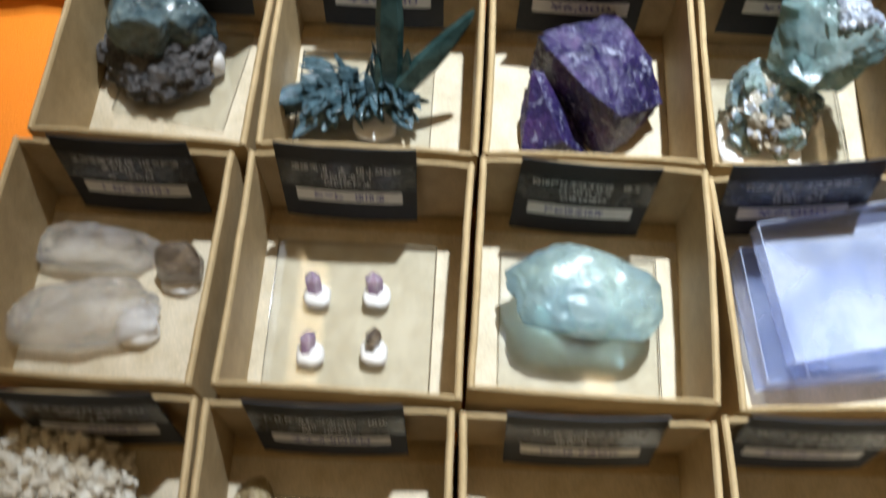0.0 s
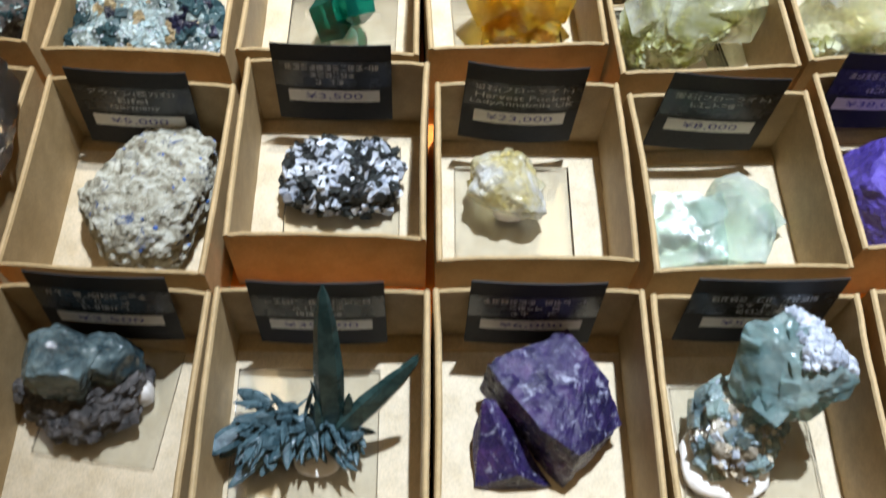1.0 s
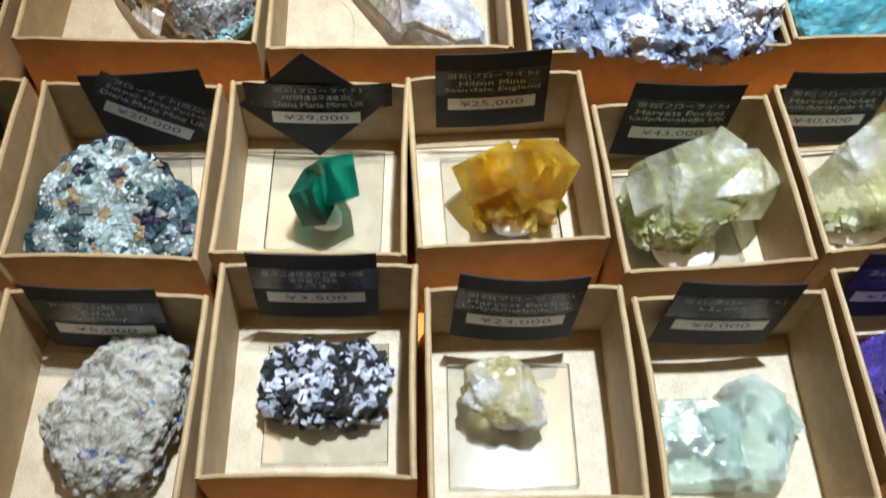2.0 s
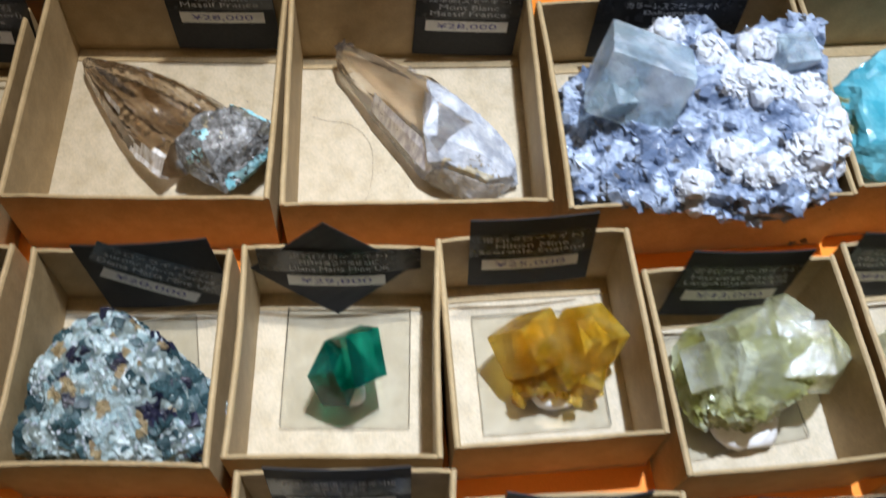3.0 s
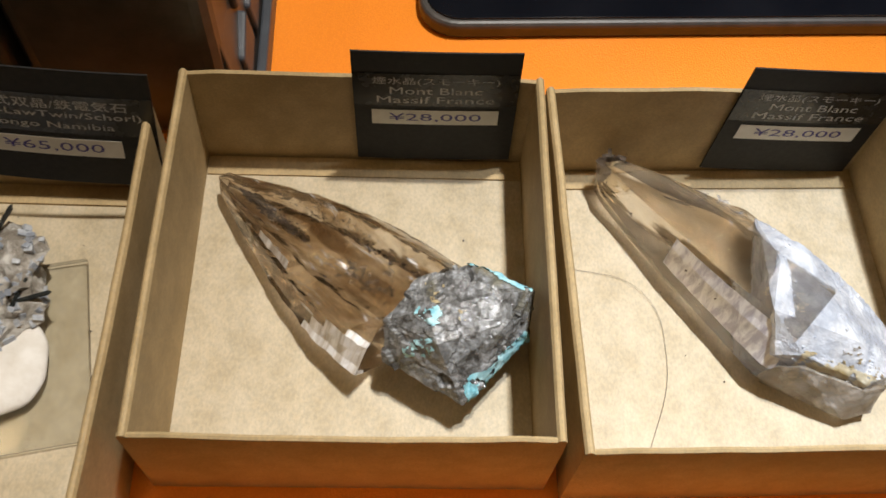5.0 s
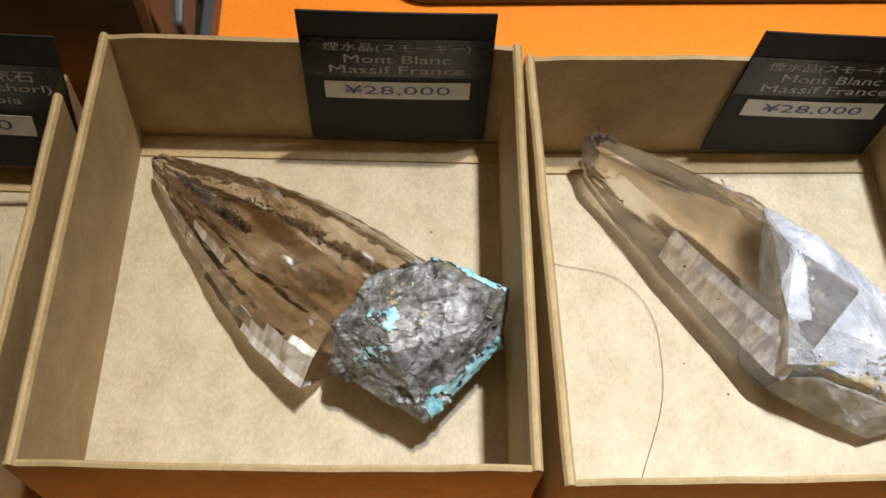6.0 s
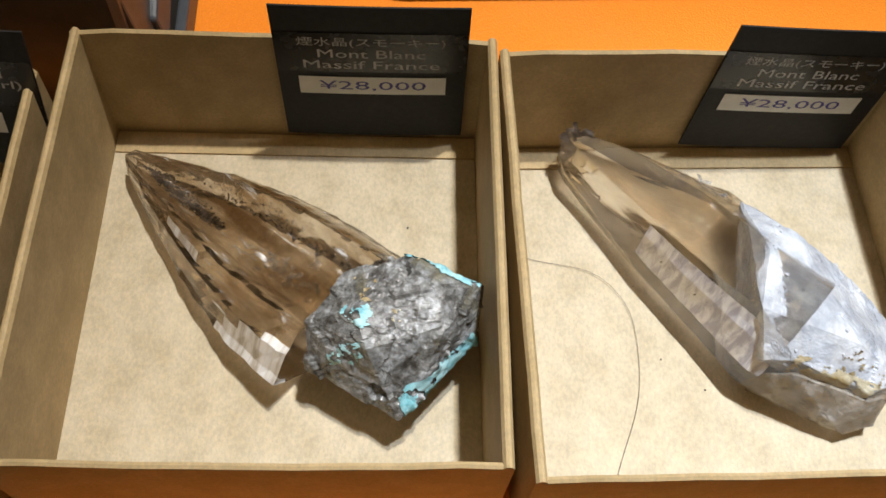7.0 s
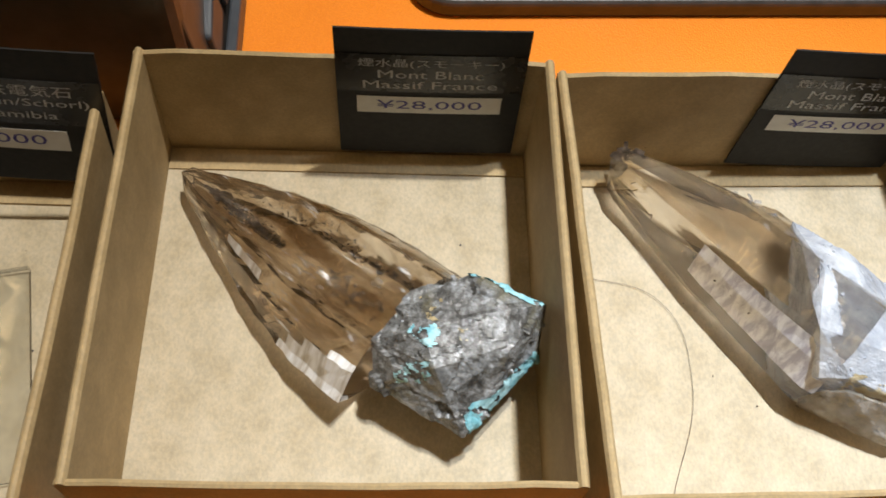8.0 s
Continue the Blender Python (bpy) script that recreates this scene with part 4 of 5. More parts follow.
BLOCK = [(0.0890, -0.0130, 0.0300), (0.0890, 0.0035, 0.0330), (0.0985, 0.0164, 0.0350), (0.1195, 0.0250, 0.0310), (0.1250, 0.0152, 0.0200), (0.1252, 0.0050, 0.0180), (0.1241, -0.0090, 0.0190), (0.1222, -0.0155, 0.0170), (0.1065, -0.0168, 0.0200),
         (0.0945, -0.0200, 0.0190), (0.1190, 0.0070, 0.0345), (0.1080, -0.0108, 0.0350), (0.0990, -0.0050, 0.0370), (0.1140, 0.0150, 0.0365), (0.0900, -0.0100, 0.0), (0.0950, 0.0170, 0.0), (0.1140, 0.0180, 0.0020), (0.1160, 0.0040, 0.0), (0.1120, -0.0060, 0.0), (0.0930, 0.0215, 0.0150)]
bm = fractured(BLOCK, 6, 24, 0.0014, 95, 0.00024)
rim = shell(bm, lambda c: (near(c, (0.100, 0.0185), (0.1195, 0.0250)) < 0.0022 and c.z > 0.024) or (near(c, (0.1250, 0.0120), (0.1225, -0.0105)) < 0.0030 and 0.012 < c.z < 0.024), 3, 0.0004, -0.45, 180)
dot = shell(bm, lambda c: 0.0012 < (Vector((c.x, c.y)) - Vector((0.1002, -0.0058))).length < 0.0042 and c.y > -0.0075 and c.z > 0.02, 5, 0.0003, -0.10, 260)
dot2 = shell(bm, lambda c: near(c, (0.100, -0.0150), (0.106, -0.0120)) < 0.0016 and c.z > 0.012, 7, 0.0003, 0.10, 420)
yellow = shell(bm, lambda c: near(c, (0.096, 0.004), (0.106, 0.000)) < 0.0040 and c.z > 0.02, 8, 0.0003, 0.42, 500)
part("fractured_base", bm, SMOKY_BASE, sp, "glossy grey fractured base")
for crust in (rim, dot, dot2):
    part("crust", crust, CRUST, sp, "bright turquoise crust", True)
part("stain", yellow, OCHRE, sp, "yellowish stain", True)

sp = mineral(-0.052, 0.636, Z0, "pale smoky quartz point with a frosted base in a box", -44.35)
right = [(-0.001, 0.0030, 0.0150), (0.006, 0.0083, 0.0150), (0.0276, 0.0128, 0.0140), (0.041, 0.0190, 0.0140), (0.0481, 0.0222, 0.0140), (0.072, 0.0215, 0.0140), (0.095, 0.0180, 0.0120)]
flat_r = [(-0.001, 0.0018, 0.0190), (0.004, 0.0032, 0.0205), (0.0203, 0.0067, 0.0235), (0.0464, 0.0040, 0.0310), (0.072, 0.0010, 0.0345), (0.095, 0.0, 0.0345)]
flat_l = [(-0.001, -0.0006, 0.0190), (0.004, -0.0024, 0.0205), (0.018, -0.0072, 0.0240), (0.0447, -0.0128, 0.0290), (0.065, -0.0160, 0.0312), (0.085, -0.0172, 0.0330), (0.095, -0.0172, 0.0330)]
left = [(-0.001, -0.0022, 0.0130), (0.006, -0.0073, 0.0120), (0.0229, -0.0110, 0.0085), (0.0436, -0.0174, 0.0085), (0.0703, -0.0228, 0.0085), (0.0867, -0.0268, 0.0095), (0.095, -0.0240, 0.0100)]
step = between(left, flat_l, 0.55, 0.0022)
edges = [left, step, flat_l, flat_r, between(flat_r, right, 0.55, 0.0018), right, [(s, c * 0.70, 0.0040 if s < 0.012 else 0.0) for s, c, z in right], [(s, c * 0.78, 0.0040 if s < 0.012 else 0.0) for s, c, z in left]]
stations = [0.0015, 0.0060, 0.0140, 0.0220, 0.0330, 0.0400] + [0.0430 + 0.0027 * i for i in range(17)] + [0.0900]
bm = crystal_mesh(edges, stations, (-0.0026, 0.0006, 0.0160), 8, 0.00010, 0.0, 3, 0.0004)
# side faces that mirror the LEDs take the painted lilac-white
for f in bm.faces:
    p = f.calc_center_median()
    (cl, zl), (cr, zr) = edge_at(left, p.x), edge_at(flat_l, p.x)
    u = (p.y - cl) / (cr - cl)
    if 0.0405 < p.x < 0.0885 and p.z > 0.009 and 0.16 < u < 0.84:
        f.material_index = 1
ob = part("crystal", bm, SMOKY_PALE, sp, "clear pale brown crystal, one wide flat face, stepped side with painted lilac-white reflections")
ob.data.materials.append(LILAC_REFLECTION)
stuff(part("silvery_veil", veil(50, (0.024, 0.0090, 0.0195), (0.052, 0.0120, 0.0230), 0.0016, 0.0016, rng), QUARTZ, sp))
stuff(part("dark_veil", veil(60, (0.020, -0.0095, 0.0160), (0.072, -0.0185, 0.0200), 0.0012, 0.0009, rng), SMOKE_DARK, sp))
stuff(part("tip_chips", veil(46, (-0.001, -0.0010, 0.0185), (0.006, 0.0060, 0.0190), 0.0016, 0.0016, rng), SMOKE_DARK, sp))
BLOCK = [(0.0705, -0.0014, 0.0352), (0.0724, 0.0122, 0.0305), (0.0730, 0.0220, 0.0140), (0.0904, 0.0172, 0.0210), (0.1087, 0.0164, 0.0150), (0.0790, -0.0175, 0.0345), (0.0880, -0.0235, 0.0230), (0.0945, -0.0195, 0.0265), (0.1150, -0.0087, 0.0190), (0.1205, 0.0040, 0.0150),
         (0.1229, 0.0080, 0.0040), (0.1160, 0.0130, 0.0120), (0.1050, -0.0040, 0.0285), (0.0545, 0.0120, 0.0275), (0.0550, 0.0215, 0.0150), (0.0800, -0.0180, 0.0), (0.0740, 0.0150, 0.0), (0.1100, 0.0120, 0.0), (0.1200, 0.0, 0.0), (0.1120, -0.0100, 0.0)]
bm = fractured(BLOCK, 23, 22, 0.00055, 70, 0.00016)
sparkle = surface(bm, 60, rng, 0.1)
stain = shell(bm, lambda c: near(c, (0.0960, -0.0190), (0.1165, -0.0075)) < 0.0022 and c.z > 0.010, 4, 0.0004, -0.20, 200)
specks = shell(bm, lambda c: near(c, (0.106, -0.0080), (0.116, -0.0050)) < 0.0032 and c.z > 0.012, 9, 0.0004, 0.38, 700)
part("frosted_base", bm, FROSTED, sp, "white frosted base")
bm = fractured([(0.0870, -0.0262, 0.0090), (0.0900, -0.0245, 0.0180), (0.0960, -0.0212, 0.0225), (0.1165, -0.0098, 0.0160), (0.1178, -0.0171, 0.0060), (0.1022, -0.0210, 0.0060), (0.1229, -0.0087, 0.0060), (0.1215, -0.0010, 0.0120), (0.0900, -0.0220, 0.0), (0.1150, -0.0140, 0.0), (0.1210, -0.0060, 0.0), (0.1000, -0.0060, 0.0100)], 31, 14, 0.0005, 110, 0.0002)
part("lower_break", bm, SMOKY_BREAK, sp, "brownish cloudy broken underside")
bm = bmesh.new()
for p, q in sparkle:
    add_cube(bm, p - q * 0.0004, (rng.uniform(0.0008, 0.0022), rng.uniform(0.0006, 0.0014), 0.0009), spin(rng), 0.4, rng)
stuff(part("druse", bm, FROSTED, sp))
part("stain", stain, OCHRE, sp, "yellow ochre stain", True)
part("speck", specks, BROWNSPOT, sp, "brown specks")

# ---- row by row: large boxes ----
# schorl and feldspar on putty
sp = mineral(-0.272, 0.588, ZP, "grey feldspar cluster with black needles on an acrylic plate")
bm = grain(rock(0.026, 0.024, 0.022, 31, 4, 0.35, 1.8), 0.0014, 160, 2)
place = surface(bm, 230, rng, -0.3)
part("matrix", bm, FELDSPAR, sp)
bm = bmesh.new()
for p, q in place:
    add_cube(bm, p - q * 0.0008, (rng.uniform(0.0015, 0.005), rng.uniform(0.0015, 0.003), rng.uniform(0.001, 0.003)), spin(rng), 0.35, rng)
stuff(part("druse", bm, MILK, sp))
bm = bmesh.new()
for p, q in place[:14]:
    add_prism(bm, p + Vector((0, 0.002, 0)), jitter(Vector((0.3, 0.6, 0.6)), 0.5, rng), 0.0009, rng.uniform(0.008, 0.015), 6, 0.15, 1.0, rng)
stuff(part("schorl_needle", bm, BLACKROCK, sp, "black needles"))
bm = bmesh.new()
for k in range(60):
    add_prism(bm, (-0.030 + rng.gauss(0, 0.009), 0.032 + rng.gauss(0, 0.005), rng.uniform(0, 0.008)), jitter(Vector((0, 0.2, 1)), 0.6, rng), rng.uniform(0.001, 0.0026), rng.uniform(0.004, 0.010), 6, 0.35, 1.0, rng)
stuff(part("side_cluster", bm, MILK, sp))
bm = rock(0.0205, 0.0185, 0.0055, 5, 4, 0.05, 1.4, 2.4)
ob = part("putty_pad", bm, PUTTY, None, "", True, pose(-0.2615, 0.5635, ZP))
tagged(ob, "round white putty pad with dirt specks on an acrylic plate", "putty")

# the big fluorite cluster
sp = mineral(0.1240, 0.560, Z0, "large blue-grey druse with a clear fluorite cube and white blades", 0)


def slope(p):
    p.z += 0.20 * p.x + 0.10 * p.y
    p.y -= 0.55 * max(0.0, -p.x) * max(0.0, p.y)
    return p


bm = grain(rock(0.0710, 0.0620, 0.0650, 41, 6, 0.22, 2.0, 3.0, -0.5, slope), 0.0036, 90, 4, 4)
for v in bm.verts:
    if v.co.z < 0.052:
        v.co.y = max(v.co.y, -0.0385 - 0.018 * max(0.0, (v.co.z - 0.046) / 0.006))
        v.co.x = min(max(v.co.x, -0.0625), 0.0625)
place = surface(bm, 1300, rng, 0.0, lambda c: c.z > 0.020)
dark = surface(bm, 210, rng, -0.2)
patches = []
for x, y, rx, ry in ((0.026, 0.010, 0.018, 0.012), (0.008, 0.028, 0.009, 0.008), (0.032, 0.034, 0.009, 0.008), (-0.014, 0.040, 0.008, 0.006), (0.053, 0.004, 0.011, 0.011),
                     (0.008, -0.030, 0.008, 0.007), (0.041, -0.034, 0.012, 0.010), (-0.012, -0.042, 0.006, 0.005), (0.056, -0.018, 0.010, 0.010), (0.022, -0.040, 0.009, 0.006)):
    spots = []
    for j in range(int(170 * rx / 0.012)):
        ang, r = rng.uniform(0, 6.28), math.sqrt(rng.random())
        px, py = x + rx * r * math.cos(ang), y + ry * r * math.sin(ang)
        spots.append((px, py, top_at(bm, px, py, 0.0022) + 0.0075 * (1 - r * r) - 0.001))
    patches.append([p for p in spots if p[2] > 0.03])
cube_z = top_at(bm, -0.028, 0.018)
part("matrix", bm, BLUEDRUSE, sp, "blue-grey rock")
bm = bmesh.new()
for p, q in place:
    k = rng.random() ** 2
    if rng.random() < 0.35:
        add_prism(bm, p - q * (0.0012 + 0.001 * k), jitter(q, 0.6, rng), 0.0008 + 0.0022 * k, 0.0026 + 0.0060 * k, 6, 0.5, 0.9, rng)
    else:
        s = 0.0016 + 0.0060 * k
        add_cube(bm, p - q * s * 0.40, (s, s * 0.8, s * 1.1), spin(rng), 0.5, rng)
stuff(part("druse", bm, BLUEDRUSE, sp, "blue-grey quartz druse"))
bm = bmesh.new()
for p, q in dark:
    s = rng.uniform(0.0015, 0.0040)
    add_cube(bm, p - q * s * 0.2, (s, s, s), spin(rng), 0.3, rng)
stuff(part("dark_crystal", bm, DARKROCK, sp, "dark metallic crystals"))
cubes(sp, "fluorite_cube", CLEARBLUE, [((-0.030, 0.014, cube_z - 0.003), (0.041, 0.034, 0.034), (-24, 12, -16)), ((-0.041, 0.004, cube_z - 0.001), (0.016, 0.014, 0.014), (20, 18, 20)), ((0.046, 0.026, cube_z + 0.001), (0.018, 0.016, 0.012), (8, 4, 10))], rng, 0.18, "clear pale blue fluorite cube")
for spots in patches:
    bm = bmesh.new()
    for px, py, pz in spots:
        if rng.random() < 0.06:
            add_blob(bm, (px, py, pz - 0.002), rng.uniform(0.0035, 0.0060), rng.randint(0, 99), 2)
        add_cube(bm, (px, py, pz), (rng.uniform(0.002, 0.0058), rng.uniform(0.002, 0.005), rng.uniform(0.0007, 0.0022)), Euler((rng.gauss(0, 0.9), rng.gauss(0, 0.9), rng.uniform(0, 3))).to_matrix(), 0.4, rng)
    stuff(part("white_blade", bm, WHITE, sp, "bright white bladed patch"))

# turquoise fluorite
sp = mineral(0.2480, 0.585, Z0, "turquoise blue translucent fluorite lump in a large box")
bm = grain(rock(0.047, 0.040, 0.046, 53, 5, 0.20, 1.5, 3.0, -0.5, None, 0.85), 0.0010, 150, 6)
part("lump", bm, AQUA, sp)
bm = bmesh.new()
for k in range(60):
    add_cube(bm, (-0.032 + rng.gauss(0, 0.007), -0.004 + rng.gauss(0, 0.006), 0.030 + rng.gauss(0, 0.003)), (0.004, 0.004, 0.003), spin(rng), 0.3, rng)
stuff(part("glittering_patch", bm, CREAMY, sp))

# ---- fifth row ----
sp = mineral(-0.2400, 0.462, ZP, "dark grey-green druse with white spots in a small box")
bm = grain(rock(0.034, 0.034, 0.036, 61, 5, 0.22, 1.6), 0.0020, 130, 2)
place = surface(bm, 420, rng, -0.3)
part("matrix", bm, DARKROCK, sp)
for nm, mat, a, b in (("druse", TEALDARK, 0, 260), ("pale_druse", PALEBLUE, 260, 420)):
    bm = bmesh.new()
    for p, q in place[a:b]:
        s = rng.uniform(0.0018, 0.0050)
        add_cube(bm, p - q * s * 0.3, (s, s * 0.9, s * 0.8), spin(rng), 0.25, rng)
    stuff(part(nm, bm, mat, sp))

sp = mineral(-0.1420, 0.4420, ZP, "pale blue and dark teal fluorite druse with brown spots")


def wedge(p):
    p.x = p.x * (1.0 - 0.46 * p.y) - 0.26 * max(p.y, -0.3) * 0.9
    return p


bm = grain(rock(0.0370, 0.0335, 0.0400, 71, 5, 0.14, 1.8, 2.8, -0.5, wedge), 0.0022, 120, 7)
place = surface(bm, 2400, rng, -0.2)
part("matrix", bm, TEALROCK, sp)
druse = {"dark_crystal": (TEALDARK, 0.0024, 0.0064), "black_crystal": (NAVY, 0.0030, 0.0060), "brown_crystal": (BROWNSPOT, 0.0018, 0.0040), "pale_druse": (PALEBLUE, 0.0012, 0.0036), "glitter": (CLEARBLUE, 0.0008, 0.0022), "milky_druse": (MILK, 0.0009, 0.0022)}
beds = {nm: bmesh.new() for nm in druse}
for p, q in place:
    f, g = fractal(p * 75 + Vector((3, 8, 2)), 2), fractal(p * 95 + Vector((7, 1, 5)), 2)
    if f < -0.30:
        nm = "black_crystal" if g > 0.24 else "dark_crystal"
        if rng.random() < 0.35:
            continue
    elif g > 0.46:
        nm = "brown_crystal"
    else:
        nm = rng.choices(("pale_druse", "glitter", "milky_druse", "dark_crystal"), (6, 4, 4, 0.5))[0]
    mat, lo, hi = druse[nm]
    s = rng.uniform(lo, hi)
    add_cube(beds[nm], p - q * s * 0.36, (s, s * rng.uniform(0.8, 1.1), s * 0.9), spin(rng), 0.48, rng)
for nm, bm in beds.items():
    stuff(part(nm, bm, druse[nm][0], sp))

# emerald green twin
sp = mineral(-0.0430, 0.4500, ZP, "deep emerald green fluorite twin on an acrylic plate")
putty(sp, 0.0075, 0.0075, -0.001, -0.006)
bm = bmesh.new()
M1 = Matrix.Translation((0.0045, 0.0040, 0.0240)) @ Euler((radians(30), radians(16), radians(28))).to_matrix().to_4x4()
add_hull(bm, [(-0.010, -0.011, -0.011), (0.010, -0.011, -0.011), (0.010, 0.011, -0.011), (-0.010, 0.011, -0.011), (-0.010, -0.011, 0.010), (0.008, -0.011, 0.011), (0.010, 0.009, 0.011), (-0.008, 0.011, 0.010), (0.0125, 0.0, 0.002)], M1)
M2 = Matrix.Translation((-0.0075, -0.0015, 0.0195)) @ Euler((radians(-18), radians(-26), radians(-12))).to_matrix().to_4x4()
add_hull(bm, [(-0.008, -0.010, -0.010), (0.008, -0.010, -0.010), (0.008, 0.010, -0.010), (-0.009, 0.009, -0.009), (-0.008, -0.010, 0.009), (0.008, -0.009, 0.011), (0.008, 0.010, 0.010), (-0.006, 0.009, 0.010), (-0.011, -0.006, 0.0)], M2)
part("crystal", bm, GREEN, sp, "", False, Matrix.Translation((0.000, -0.002, -0.001)) @ Matrix.Diagonal((0.86, 1.05, 1.06, 1.0)))

# yellow cubes
sp = mineral(0.0500, 0.4520, ZP, "golden yellow fluorite cubes grown together on an acrylic plate", 3)
putty(sp, 0.0105, 0.0080, 0.000, -0.009)
cubes(sp, "cube", YELLOW, [((-0.0120, 0.0060, 0.0225), (0.024, 0.022, 0.022), (32, 24, 40)), ((0.0140, 0.0060, 0.0235), (0.025, 0.022, 0.022), (-14, 30, 20)), ((0.0000, -0.0020, 0.0180), (0.019, 0.018, 0.019), (40, 10, 45)),
                           ((-0.0060, -0.0070, 0.0110), (0.022, 0.014, 0.012), (12, 8, 10)), ((0.0110, -0.0060, 0.0110), (0.020, 0.016, 0.013), (-8, 12, -20)), ((-0.0010, 0.0090, 0.0150), (0.034, 0.018, 0.018), (10, 4, 6))], rng, 0.14)
bm = bmesh.new()
for k in range(70):
    add_cube(bm, (rng.uniform(-0.020, 0.020), -0.010 + rng.gauss(0, 0.003), rng.uniform(0.006, 0.014)), (0.004, 0.0035, 0.003), spin(rng), 0.2, rng)
stuff(part("small_cube", bm, YELLOW, sp))

# large lemon fluorite
sp = mineral(0.1400, 0.4450, ZP, "large pale lemon-green fluorite cluster on a round putty foot", 4)
putty(sp, 0.0155, 0.0090, -0.006, -0.018, 0.0, 9, "round white putty foot")
bm = grain(rock(0.0330, 0.0260, 0.0400, 83, 5, 0.16, 1.5, 3.2, -0.6, None, 0.9), 0.0009, 160, 4)
for v in bm.verts:
    v.co += Vector((-0.004, 0.0, 0.006))
place = surface(bm, 90, rng, -0.6, lambda c: c.z < 0.030 and c.y < 0.004)
part("lump", bm, LEMON, sp)
bm = bmesh.new()
add_hull(bm, [(-0.016, -0.014, -0.012), (0.012, -0.014, -0.012), (0.012, 0.014, -0.010), (-0.016, 0.014, -0.010), (-0.014, -0.013, 0.014), (0.008, -0.012, 0.015), (0.008, 0.012, 0.014), (-0.014, 0.013, 0.014), (0.0215, 0.0, 0.002)], Matrix.Translation((0.019, 0.0000, 0.0290)) @ Euler((0.1, -0.1, -0.10)).to_matrix().to_4x4())
part("large_cube", bm, LEMON_CLEAR, sp, "clear glassy pointed cube")
cubes(sp, "large_cube", LEMON_CLEAR, [((-0.008, 0.009, 0.0350), (0.026, 0.020, 0.020), (28, 17, 28)), ((0.010, 0.014, 0.0330), (0.022, 0.016, 0.018), (17, -12, 50)), ((-0.022, 0.000, 0.0270), (0.018, 0.020, 0.018), (12, 28, 12))], rng, 0.14, "clear glassy cube")
bm = bmesh.new()
for p, q in place:
    s = rng.uniform(0.002, 0.006)
    add_cube(bm, p - q * s * 0.36, (s, s, s * 0.9), spin(rng), 0.2, rng)
stuff(part("small_cube", bm, LEMON, sp))

sp = mineral(0.2360, 0.4600, Z0 + 0.004, "clear and lemon fluorite block with silvery cleavage", 4)
putty(sp, 0.020, 0.006, -0.010, -0.012, -0.004)
bm = grain(rock(0.036, 0.026, 0.044, 91, 5, 0.16, 1.6, 4.0, -0.6, None, 0.9), 0.0012, 140, 4)
part("block", bm, LEMON_CLEAR, sp)
bm = bmesh.new()
for k in range(120):
    add_cube(bm, (rng.uniform(-0.034, 0.034), -0.022 + rng.gauss(0, 0.002), rng.uniform(0.003, 0.014)), (0.005, 0.004, 0.004), spin(rng), 0.2, rng)
stuff(part("yellow_foot", bm, LEMON, sp))

# ---- fourth row ----
sp = mineral(-0.1330, 0.3390, Z0, "grey-tan porous tuff lump with small blue grains")


def lump(p):
    p.x += 0.10 * p.y
    return p


bm = grain(rock(0.0325, 0.0405, 0.0385, 103, 6, 0.13, 1.9, 2.5, -0.55, lump, 0.5), 0.0024, 170, 5, 5)
for v in bm.verts:
    for cx, cy, cz, r, dep in ((-0.014, 0.006, 0.030, 0.0085, 0.006), (0.014, -0.004, 0.030, 0.008, 0.0035), (0.012, -0.020, 0.016, 0.012, 0.004), (-0.006, 0.009, 0.034, 0.005, 0.004)):
        dd = (v.co - Vector((cx, cy, cz))).length / r
        if dd < 1:
            v.co.z -= dep * (1 - dd * dd)
place = surface(bm, 300, rng, -0.2)
part("lump", bm, TUFF, sp)
bm = bmesh.new()
for p, q in place[:40]:
    add_blob(bm, p - q * 0.0004, rng.uniform(0.0005, 0.0014), rng.randint(0, 99), 1, 0.5)
stuff(part("blue_grains", bm, BLUE_GRAIN, sp, "bright blue grains"))
bm = bmesh.new()
for p, q in place[70:300]:
    add_blob(bm, p - q * 0.0004, rng.uniform(0.0003, 0.0008), rng.randint(0, 99), 1, 0.6)
stuff(part("dark_grains", bm, DARKROCK, sp, "dark grains"))

sp = mineral(-0.0415, 0.3530, ZP, "black and white crystal druse on an acrylic plate")
bm = grain(rock(0.0285, 0.0185, 0.0200, 113, 5, 0.16, 1.8, 2.6), 0.0014, 170, 3)
place = surface(bm, 420, rng, -0.1)
part("matrix", bm, BLACKROCK, sp)
bm = bmesh.new()
for p, q in place[:205]:
    s = rng.uniform(0.0018, 0.0060)
    add_cube(bm, p - q * s * 0.25, (s, s * 0.7, s * 1.1), spin(rng), 0.4, rng)
stuff(part("white_druse", bm, MILK, sp, "milky white crystals"))
bm = bmesh.new()
for p, q in place[205:]:
    s = rng.uniform(0.0015, 0.0044)
    add_cube(bm, p, (s, s * 0.6, s * 1.2), spin(rng), 0.25, rng)
stuff(part("black_druse", bm, BLACKROCK, sp, "glossy black crystals"))

sp = mineral(0.0420, 0.3450, ZP, "small pale yellow and white fluorite lump on an acrylic plate")
putty(sp, 0.008, 0.004, 0.0, -0.005)
bm = grain(rock(0.0195, 0.0155, 0.0240, 127, 5, 0.22, 1.6, 3.4, -0.5, None, 0.85), 0.0008, 190, 3)
for v in bm.verts:
    v.co.z += 0.003
place = surface(bm, 14, rng, 0.0)
part("lump", bm, CREAMY, sp)
bm = bmesh.new()
